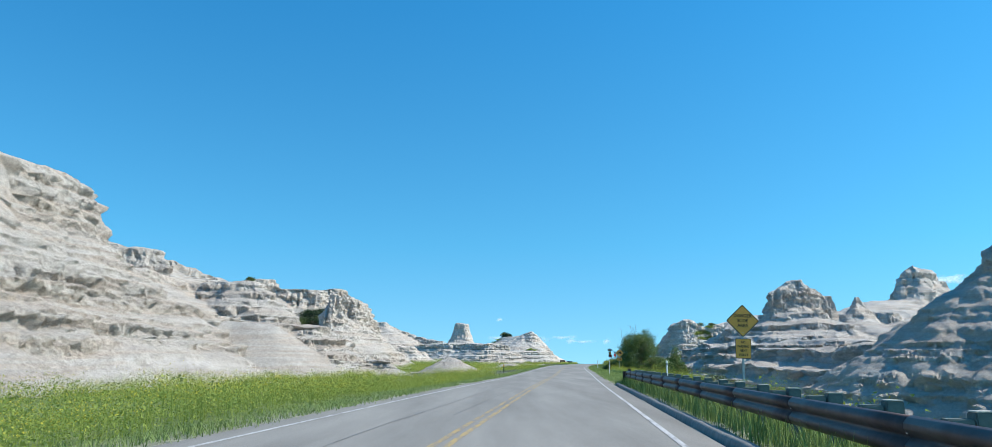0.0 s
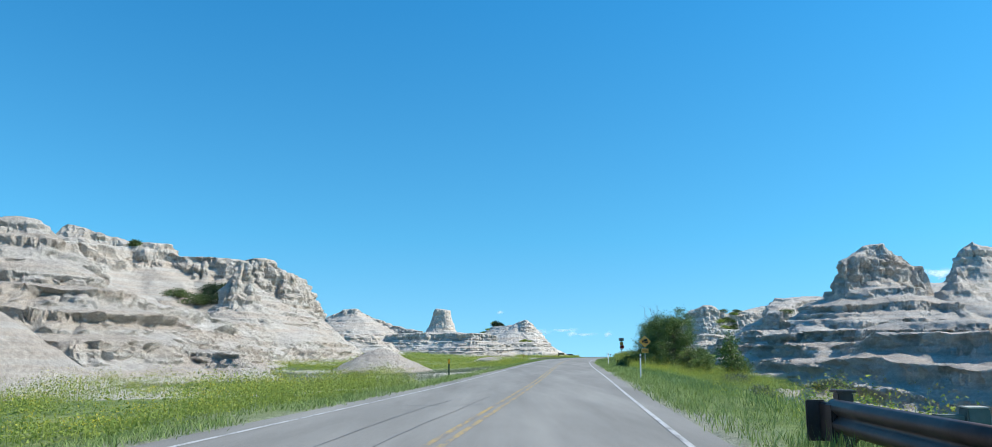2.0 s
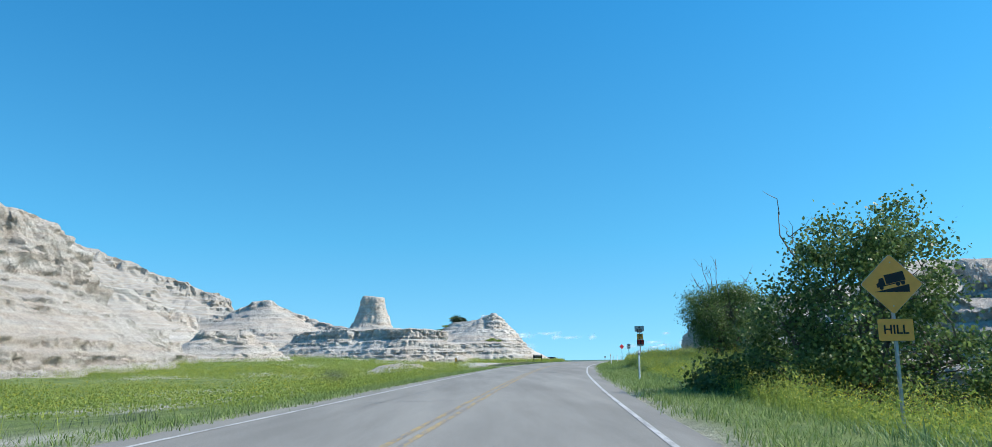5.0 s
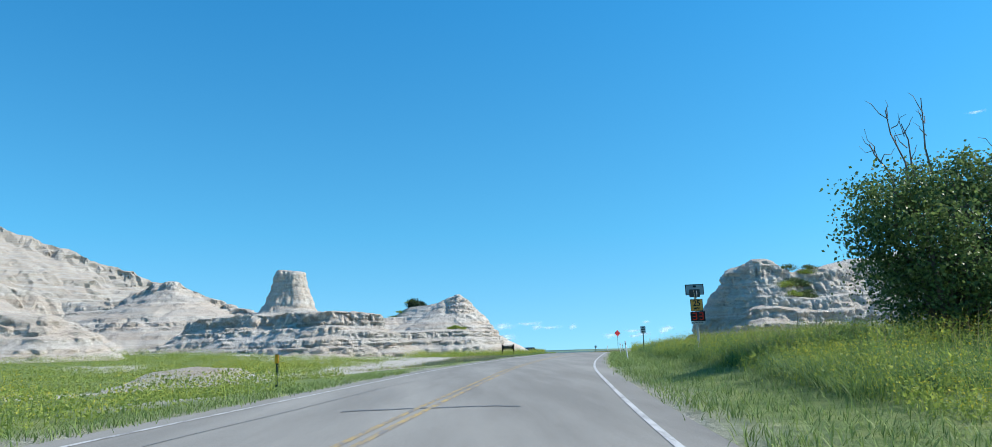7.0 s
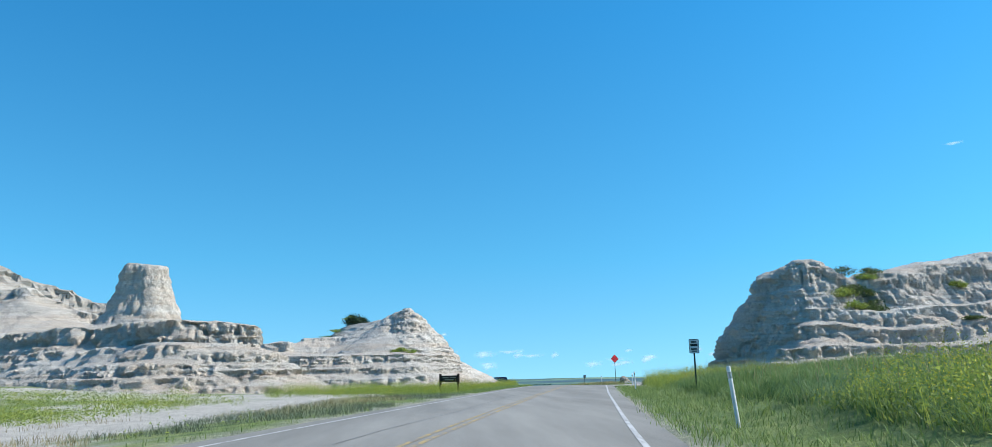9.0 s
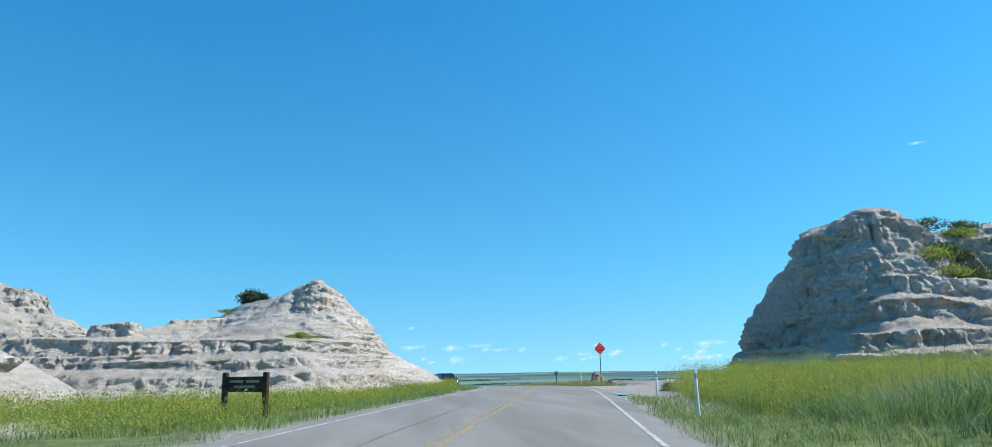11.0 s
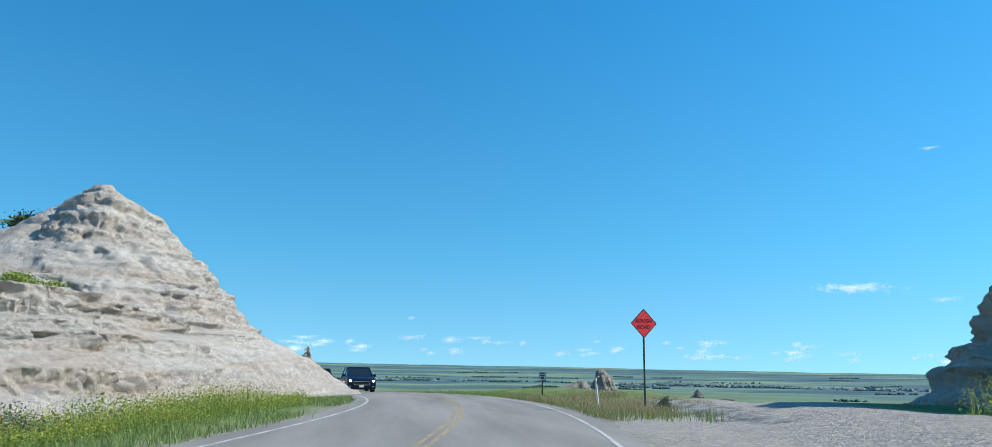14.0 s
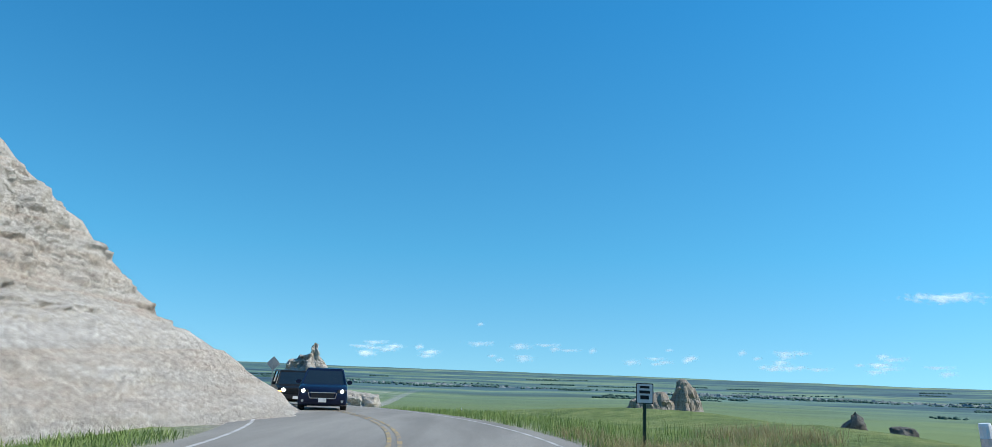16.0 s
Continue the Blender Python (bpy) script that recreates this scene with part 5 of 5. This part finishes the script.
for _i, (_x, _y, _r, _h) in enumerate(((13.2, 262.4, 1.0, 0.5), (14.4, 262.6, 0.9, 0.5), (12.3, 262.0, 0.9, 0.5), (2.3, 279.4, 1.4, 0.5), (0.8, 280.3, 1.3, 0.5), (3.8, 280.5, 1.2, 0.5))):
    shrub(_x, _y, _r, _h, 20 + _i, CLOVER, "patch of pale green grass on the butte's slope", 800, 0.10, "grass_patch")
for _i, (_x, _y, _r, _h) in enumerate(((64.4, 241.0, 1.3, 0.9), (65.6, 241.8, 1.5, 1.0), (66.6, 242.4, 1.4, 0.9), (67.8, 242.8, 1.4, 0.9), (65.2, 240.2, 1.1, 0.8), (66.8, 241.0, 1.2, 0.8), (68.6, 241.6, 1.1, 0.8), (67.6, 239.8, 1.1, 0.7), (69.0, 243.6, 1.3, 0.8), (70.2, 244.2, 1.1, 0.8), (66.0, 243.6, 1.3, 0.9), (76.5, 236.5, 1.0, 0.4), (80.3, 243.4, 0.8, 0.8))):
    shrub(_x, _y, 1.25 * _r, 1.1 * _h, 30 + _i, SHRUB if _i % 4 else CLOVER, "green shrub in a cleft of the mudstone mound", 1000, 0.13)
for _i, (_x, _y, _r, _h) in enumerate(((-33.5, 133.5, 1.9, 1.4), (-31.5, 134.2, 1.8, 1.4), (-29.8, 135.4, 1.7, 1.3), (-32.6, 136.0, 1.9, 1.4), (-35.6, 132.5, 1.6, 1.1), (-30.6, 137.2, 1.6, 1.3), (-43.5, 137, 0.9, 0.8))):
    shrub(_x, _y, _r, _h, 40 + _i, JUNIPER if _i % 2 else SHRUB, "dark green shrub on the layered plateau", 2200, 0.13)
for _i, (_x, _y, _r, _h) in enumerate(((52.1, 163.1, 1.6, 0.7), (49.5, 160, 1.3, 0.6), (54.5, 165, 1.5, 0.7), (59.3, 136.0, 1.0, 0.6), (21.0, 88.5, 1.0, 0.8), (23.5, 84.5, 1.1, 0.7), (19.8, 79.5, 0.9, 0.6), (22.5, 98.5, 1.2, 0.9))):
    shrub(_x, _y, _r, _h, 80 + _i, SAGE if _i > 3 else SHRUB, "low dry shrub growing between the grey beds", 900, 0.12)
for _i, (_x, _y, _r, _h) in enumerate(((2.6, 131, 1.1, 0.8), (-6, 92, 0.8, 0.5), (-4, 82, 1.1, 0.6), (24.0, 240, 1.0, 0.9), (22.6, 243.5, 0.8, 0.7), (25.4, 251, 0.8, 0.6), (23, 236, 1.4, 1.1), (40.9, 252.0, 0.3, 0.6), (36.0, 223, 0.45, 0.5))):
    shrub(_x, _y, _r, _h, 60 + _i, SAGE, "grey-green sagebrush on the pale ground", 2600, 0.045, "sagebrush")


# ---- grass ----
def blades(name, label, P, height, per, spread, width, material, seed, lean=0.35, category="grass", comb=0.0):
    """Tufts of bent blades at the points P (n, 3) with heights (n)."""
    rng = np.random.default_rng(seed)
    n = len(P) * per
    B = np.repeat(P, per, 0) + np.concatenate([rng.normal(size=(n, 2)) * spread, np.full((n, 1), -0.03)], 1)
    h = np.repeat(height, per) * rng.uniform(0.55, 1.15, n)
    a = rng.uniform(0, 2 * np.pi, n)
    if comb:
        a = 4.0 + np.repeat(5.0 * patch(P[:, 0], P[:, 1], 2.5, seed) + rng.normal(size=len(P)) * 0.5, per) + rng.normal(size=n) * comb
    d = np.stack([np.cos(a), np.sin(a), np.zeros(n)], 1)
    s = np.stack([-np.sin(a), np.cos(a), np.zeros(n)], 1) * (width * rng.uniform(0.7, 1.3, n))[:, None]
    ln = (lean * rng.uniform(0.2, 1.3, n) * h)[:, None]
    up = np.array([0, 0, 1.0])
    mid = B + up * (h * 0.55)[:, None] + d * ln * 0.35
    tip = B + up * h[:, None] + d * ln
    V = np.stack([B - s * 0.5, B + s * 0.5, mid - s * 0.4, mid + s * 0.4, tip], 1).reshape(-1, 3)
    k = np.arange(n)[:, None] * 5
    F = np.concatenate([k + [0, 1, 3], k + [0, 3, 2], k + [2, 3, 4]], 1).reshape(-1, 3)
    return tagged(mesh_from(name, V, F, material), label, category, kind="stuff")


def specks(name, label, P, height, per, spread, size, material, seed, lo=0.55, hi=1.12):
    """Small blossoms in the upper part of the plants."""
    rng = np.random.default_rng(seed)
    n = len(P) * per
    C = np.repeat(P, per, 0) + np.concatenate([rng.normal(size=(n, 2)) * spread, (np.repeat(height, per) * rng.uniform(lo, hi, n))[:, None]], 1)
    a = rng.normal(size=(n, 3)) * size
    b = rng.normal(size=(n, 3)) * size
    V = np.stack([C - a * 0.5, C + b, C + a], 1).reshape(-1, 3)
    return tagged(mesh_from(name, V, np.arange(3 * n).reshape(-1, 3), material), label, "flowers", kind="stuff")


def clover(label, P, h, top, seed, blooms=9, leaves=25):
    """Bushy plants in uneven clumps: a stem, many small leaves, blossoms above."""
    h = h * np.clip(0.95 + 1.5 * patch(P[:, 0], P[:, 1], 1.4, seed + 5), 0.45, 1.5)
    blades("clover_stems", label, P, top * h, 1, 0.15, 0.012, CLOVER, seed)
    specks("clover_leaves", label, P, top * h, leaves, 0.20, 0.023 * math.sqrt(25 / leaves), CLOVER, seed + 1, 0.02, 0.95)
    specks("clover_blooms", "tiny yellow sweet clover blossoms", P, top * h, blooms, 0.17, 0.012, BLOOM, seed + 2, 0.62, 1.12)


def sow(n, y0, y1, l0, l1, seed, keep=None):
    """Random places beside the road between two distances from its middle (negative: left)."""
    rng = np.random.default_rng(seed)
    y = rng.uniform(y0, y1, n)
    l = l0 + (l1 - l0) * rng.uniform(0, 1, n) ** 1.25
    x = road_x(y) + l * np.sqrt(1 + np.interp(y, _qx, _vs) ** 2)
    k = y > 2 + 1.25 * np.abs(l)
    x, y, l = x[k], y[k], l[k]
    n = len(x)
    if keep is not None:
        k = keep(x, y, l, rng.uniform(0, 1, n))
        x, y = x[k], y[k]
    return np.stack([x, y, ground_z(x, y)], 1), rng.uniform(0.75, 1.25, len(x))


def patch(x, y, scale, seed):
    return fbm(x / scale, y / scale, seed, 3)


# short verge grass on both sides
P, h = sow(7500, 2, 200, -4.15, -5.6, 1, lambda x, y, l, r: (patch(x, y, 5, 51) > -0.5) & ~((y > 158) & (r < 0.93)) & ~((y > 86) & (y < 106) & (r < 0.45)))
blades("verge_grass", "short green verge grass beside the asphalt", P, 0.13 * h, 6, 0.18, 0.014, GRASS, 1, 1.2)
P, h = sow(8500, 47, 216, 4.35, 8.0, 2, lambda x, y, l, r: patch(x, y, 4, 52) > -0.5)
blades("verge_grass", "short green verge grass beside the asphalt", P, 0.20 * h, 6, 0.19, 0.015, GRASS, 2, 1.3)
P, h = sow(3200, 3, 50, 4.75, 7.8, 3)
blades("verge_grass", "green grass growing under the guardrail", P, 0.42 * h, 7, 0.15, 0.014, GRASS, 3)
# left: clover meadow by the first cliff
P, h = sow(12000, 6, 74, -5.3, -26, 4, lambda x, y, l, r: patch(x, y, 8, 53) > -0.32)
clover("yellow-green sweet clover meadow in bloom", P, h, 0.60, 40)
P, h = sow(6000, 70, 108, -5.6, -24, 6, lambda x, y, l, r: ((patch(x, y, 4, 54) > 0.0) & (np.hypot(x + 5.8, y - 102.6) > 4.2)) | (r < 0.05))
blades("meadow_grass", "tufts of dry green grass between bare mounds", P, 0.30 * h, 7, 0.22, 0.012, SAGE, 6, 1.1)
P, h = sow(12500, 102, 178, -5.0, -30, 7, lambda x, y, l, r: ((patch(x, y, 9, 55) > -0.10) & (y > 105) & (y < 157 + 14 * patch(x, y, 9, 65))) | (r < 0.03))
clover("yellow-green clover meadow before the layered rocks", P, h, 0.45, 70, 7, 18)
P, h = sow(8000, 150, 204, -15, -44, 24, lambda x, y, l, r: patch(x, y, 8, 67) > -0.22)
clover("pale green clover and grass below the terraces", P, h, 0.50, 240, 5, 15)
P, h = sow(1800, 168, 206, -6, -14, 9, lambda x, y, l, r: patch(x, y, 5, 56) > 0.20)
blades("meadow_grass", "sparse dry grass tufts on pale bare soil", P, 0.26 * h, 7, 0.20, 0.012, STRAW, 9, 1.1)
P, h = sow(5500, 203, 262, -4.2, -9.5, 10, lambda x, y, l, r: patch(x, y, 5, 57) > -0.3)
blades("verge_grass", "green grass strip along the inside of the curve", P, 0.20 * h, 6, 0.16, 0.014, GRASS, 10, 0.9)
P, h = sow(8500, 204, 258, -5.8, -17, 11, lambda x, y, l, r: patch(x, y, 6, 58) > -0.30)
clover("clover and tall grass at the foot of the butte", P, h, 0.50, 110)
P, h = sow(3000, 177, 195, -8.5, -27, 21, lambda x, y, l, r: (patch(x, y, 6, 63) > 0.10) & (l < -12))
clover("clump of pale green clover on the bare soil", P, h, 0.55, 210)
P, h = sow(2200, 176, 206, -4.6, -9, 22, lambda x, y, l, r: patch(x, y, 3, 64) > 0.10)
blades("dry_grass", "straggling dry grass along the asphalt's edge", P, 0.22 * h, 7, 0.2, 0.012, SAGE, 22, 1.2)
# right: bank with tall grass, clover, then gravel and straw
P, h = sow(8000, 58, 140, 6.5, 19, 12, lambda x, y, l, r: patch(x, y, 6, 59) > -0.25)
blades("bank_grass", "tall green grass below the layered rocks", P, (0.36 + 0.3 * patch(P[:, 0], P[:, 1], 2.2, 92)) * h, 6, 0.24, 0.016, BANK, 12, 1.3, comb=0.8)
P, h = sow(2600, 14, 64, 6.2, 15, 23, lambda x, y, l, r: patch(x, y, 4, 66) > -0.1)
clover("yellow-green weeds on the drop behind the guardrail", P, h, 0.65, 230)
P, h = sow(9000, 92, 172, 7.0, 17, 13, lambda x, y, l, r: patch(x, y, 7, 60) > -0.26 + 0.12 * smooth(150, 172, y))
clover("yellow sweet clover patch on the bank", P, h * (1 - 0.2 * smooth(128, 145, P[:, 1])), 0.68, 130)
P, h = sow(7200, 138, 214, 7.0, 18, 15)
blades("bank_grass", "long green grass covering the roadside bank", P, (0.44 + 0.35 * patch(P[:, 0], P[:, 1], 1.6, 91)) * h, 11, 0.13, 0.014, BANK, 15, 1.5, comb=0.7)
P, h = sow(900, 142, 216, 8, 20, 16)
blades("seed_heads", "pale dry grass seed stalks above the bank", P, 1.0 * h, 3, 0.25, 0.012, STRAW, 16, 0.3)
P, h = sow(12000, 203, 243, 6.6, 27, 17, lambda x, y, l, r: l > 6.6 + 6.0 * smooth(221, 236, y) + 1.5 * patch(x, y, 4, 61))
clover("dense yellow sweet clover beside the gravel pull-out", P, h, 0.78, 170)
P, h = sow(2600, 246, 266, 4.4, 9.5, 19, lambda x, y, l, r: patch(x, y, 3, 62) > -0.05)
blades("dry_grass", "dry straw-coloured grass at the edge of the drop", P, 0.34 * h, 10, 0.18, 0.009, STRAW, 19, 0.9)
P, h = sow(1600, 246, 300, 4.2, 8, 20)
blades("verge_grass", "green grass on the outside of the curve", P, 0.30 * h, 8, 0.16, 0.013, GRASS, 20)


# ---- far things ----
formation("rock_spire", "pale jagged rock spire beyond the bend", (8, 34, 303, 329), [
    ([(19.9, 315.5, 3.9, 0.1)], cliff(1.4, 0.7, 1.5)), ([(18.9, 316, 2.8, 0.4)], cliff(1.0, 0.6, 1.5)), ([(18.0, 316, 2.4, 0.3)], cliff(1.0, 0.6, 1.4)), ([(20.9, 316, 1.4, 0.3)], cliff(1.0, 0.6, 1.4)),
    ([(24, 317, -0.4, 1.0), (18, 317, 0.2, 0.8)], cliff(1.5, 1.2, 0.8))], 1010, gully=0.15, step=0.6, rough=0.3, detail=1.4, coarse=0.6, terr=0.3)
formation("rock_outcrop", "pair of small pale grey rock knobs on the far rim", (62, 106, 413, 450), [
    ([(85.5, 433, 1.2, 0.8)], cliff(4, 2.2, 2.4)), ([(87.5, 433, -0.6, 0.6)], cliff(4, 2.2, 2.4)), ([(79.5, 431, -1.9, 1.0)], cliff(4, 3, 1.6)), ([(77, 431, -2.6, 1.5), (74, 431, -3.8, 1.0)], cliff(4, 3, 1.4))], 1111, gully=0.35, rough=0.9, material=BROWN_ROCK)
# Blue-grey rock tone: haze of the distance put into the colour.
formation("escarpment", "distant pale eroded escarpment crossing the green plain", (-420, 1900, 1600, 2120), [
    ([(-420, 2040, -39, 4), (-100, 1960, -36, 10), (250, 1990, -40, 4), (640, 1900, -35, 14), (1000, 1930, -39, 6), (1400, 1820, -35, 14), (1900, 1800, -38, 6)], cliff(6, 16, 0.30))], 1212, gully=16.0, rough=7.0, step=5.0, ledge=0, flute=0, pocket=0, lump=0, coarse=10.0, material=rock_material("hazy_mudstone", (0.22, 0.27, 0.28)))
GREY_ROCK = rock_material("dark_grey_mudstone", (0.20, 0.20, 0.19))
GRAVEL_DARK = Mat("crumbled_dark_gravel", 0.95)
GRAVEL_DARK.colour(GRAVEL_DARK.mix(0.6, GRAVEL_DARK.ramp(GRAVEL_DARK.noise(0.9, 5, 0.7), [(0.38, (0.15, 0.15, 0.14)), (0.6, (0.44, 0.43, 0.40))]), GRAVEL_DARK.ramp(GRAVEL_DARK.noise(14, 5, 0.8), [(0.3, (0.3, 0.3, 0.3)), (0.7, (0.7, 0.7, 0.7))]), "OVERLAY")).bump(GRAVEL_DARK.noise(8, 6, 0.8), 1.0, 0.12)
formation("gravel_berm", "low berm of crumbled dark gravel beside the pull-out", (37, 47, 234, 263), [
    ([(42.6, 258.5, 0.92, 0.3), (42.4, 254, 0.98, 0.4), (42.2, 249, 1.05, 0.5), (42.2, 244, 1.08, 0.5)], cliff(0.10, 0.6, 0.16))], 1313, gully=0.35, rough=0.16, step=0.2, fine=0.09, ledge=0.5, flute=0.05, pocket=0.05, lump=0.5, coarse=0.5, material=GRAVEL_DARK.m)


def far_clumps():
    """Rows and groups of far trees, each crown a lumpy ball a few metres wide."""
    rng = np.random.default_rng(5)
    base = bmesh.new()
    bmesh.ops.create_icosphere(base, subdivisions=1, radius=1.0)
    bv = np.array([v.co[:] for v in base.verts])
    bf = np.array([[v.index for v in f.verts] for f in base.faces])
    base.free()
    C = []
    for i in range(70):
        y0 = 560 + 3100 * rng.uniform() ** 1.2
        x0 = rng.uniform(-0.30, 1.05) * y0
        L, n = rng.uniform(20, 260) * (0.5 + y0 / 2500), int(rng.uniform(14, 60))
        u = np.cumsum(rng.uniform(0.05, 1, n)) / n - 0.4
        C.append(np.stack([x0 + u * L, y0 + rng.normal(size=n) * 7 + 0.25 * u * L * rng.normal()], 1))
    for i in range(46):
        x0, n = rng.uniform(-380, 1850), int(rng.uniform(12, 34))
        ye = np.interp(x0, [-420, 250, 1000, 1900], [2010, 1960, 1900, 1790])
        C.append(np.stack([x0 + rng.uniform(-60, 60, n), ye - rng.choice([110, 60, -70]) + rng.normal(size=n) * 8], 1))
    C.append(np.stack([661 + rng.uniform(-34, 34, 46), 1075 + rng.normal(size=46) * 4], 1))
    C.append(np.stack([600 + rng.uniform(-20, 20, 16), 1150 + rng.normal(size=16) * 4], 1))
    C = np.concatenate(C)
    z = ground_z(C[:, 0], C[:, 1])
    n = len(C)
    r = rng.uniform(0.9, 2.4, n) * (1 + C[:, 1] / 3000)
    V = bv[None] * rng.uniform(0.65, 1.3, (n, len(bv), 1)) * r[:, None, None] * [1.2, 1.0, 0.8] + np.stack([C[:, 0], C[:, 1], z + 0.3 * r], 1)[:, None, :]
    F = bf[None] + (np.arange(n) * len(bv))[:, None, None]
    ob = mesh_from("far_woods", V.reshape(-1, 3), F.reshape(-1, 3), plain("far_tree_green", (0.05, 0.105, 0.085), 0.9, var=0.3, scale=0.05), smooth_faces=True)
    tagged(ob, "dark tree rows scattered over the distant plain", "trees", kind="stuff")


far_clumps()


# ---- clouds low over the plain ----
def cloud_material():
    """Thin vapour, densest in the middle of each cloud, torn at its edges."""
    k = Mat("thin_white_cloud", 1.0)
    k.colour((0.85, 0.85, 0.85))
    # Glow added to keep the side turned from the sun white.
    k.b.inputs["Emission Color"].default_value = (0.80, 0.90, 1.0, 1)
    k.b.inputs["Emission Strength"].default_value = 0.45
    gen = k.n.new("ShaderNodeTexCoord").outputs["Generated"]
    sep = k.n.new("ShaderNodeSeparateXYZ")
    k.l.new(gen, sep.inputs[0])
    dx = k.math("SUBTRACT", sep.outputs[0], 0.5)
    dz = k.math("SUBTRACT", sep.outputs[2], 0.42)
    d = k.math("SQRT", k.math("ADD", k.math("MULTIPLY", dx, dx), k.math("MULTIPLY", dz, dz)))
    n = k.noise(0.022, 6, 0.68, (1, 1, 1.8))
    dens = k.math("ADD", k.math("SUBTRACT", 0.46, k.math("MULTIPLY", d, 1.25)), k.math("MULTIPLY", k.math("SUBTRACT", n, 0.52), 1.6))
    tr, mx = k.n.new("ShaderNodeBsdfTransparent"), k.n.new("ShaderNodeMixShader")
    k.l.new(k.ramp(dens, [(0.02, (0, 0, 0)), (0.55, (0.75, 0.75, 0.75))]), mx.inputs[0])
    k.l.new(tr.outputs[0], mx.inputs[1])
    k.l.new(k.b.outputs[0], mx.inputs[2])
    k.l.new(mx.outputs[0], k.n["Material Output"].inputs[0])
    return k.m


CLOUD = cloud_material()


def cloud(az, el, w, hgt):
    """az: degrees from +y towards +x, el: degrees above the horizon; width and height in metres at 4.3 km."""
    D = 4300 + 40 * random.random()
    u = np.linspace(-0.5, 0.5, 9)
    A, B = np.meshgrid(u, u)
    V = np.stack([A * w, 0.1 * w * (A * A + B * B), B * hgt], -1).reshape(-1, 3)
    x, y, z = 34 + D * math.sin(radians(az)), 240 + D * math.cos(radians(az)), 2 + D * math.tan(radians(el))
    c = mesh_from("cloud", V, grid_faces(9, 9), CLOUD, smooth_faces=True)
    c.visible_shadow = False
    c.matrix_world = pose(x, y, z, 0, 0, -az)
    tagged(c, "small white cloud low over the distant plain", "cloud", "fair weather clouds", kind="structure")


_rng = random.Random(9)
for _i in range(60):
    cloud(_rng.uniform(-9, 44), _rng.uniform(0.7, 1.9), _rng.uniform(70, 240), _rng.uniform(26, 56))
cloud(32.3, 5.7, 620, 80)
cloud(32.2, 5.75, 480, 60)
cloud(37.6, 4.8, 210, 44)
cloud(37.5, 14.8, 140, 26)
cloud(0.2, 3.3, 60, 36)


# ---- dark rocks on the slope below the pull-out ----
for _lb, _bx, _pr, _sd in (("small dark pointed rock below the road's edge", (54, 66, 289, 301), [([(59.0, 295.2, 0.5, 0.1)], cliff(1.2, 0.8, 1.1)), ([(61.6, 294.4, -0.3, 0.6)], cliff(0.8, 0.8, 0.7))], 71),
                           ("dark crumbled rocks on the grassy slope", (57, 71, 276, 288), [([(62.9, 282.2, -0.7, 0.5)], cliff(0.8, 0.7, 0.8)), ([(65.0, 282.6, -0.9, 0.5)], cliff(0.8, 0.7, 0.8))], 72)):
    formation("rock_outcrop", _lb, _bx, _pr, _sd, gully=0.2, step=0.4, rough=0.4, material=GREY_ROCK, coarse=0.5)
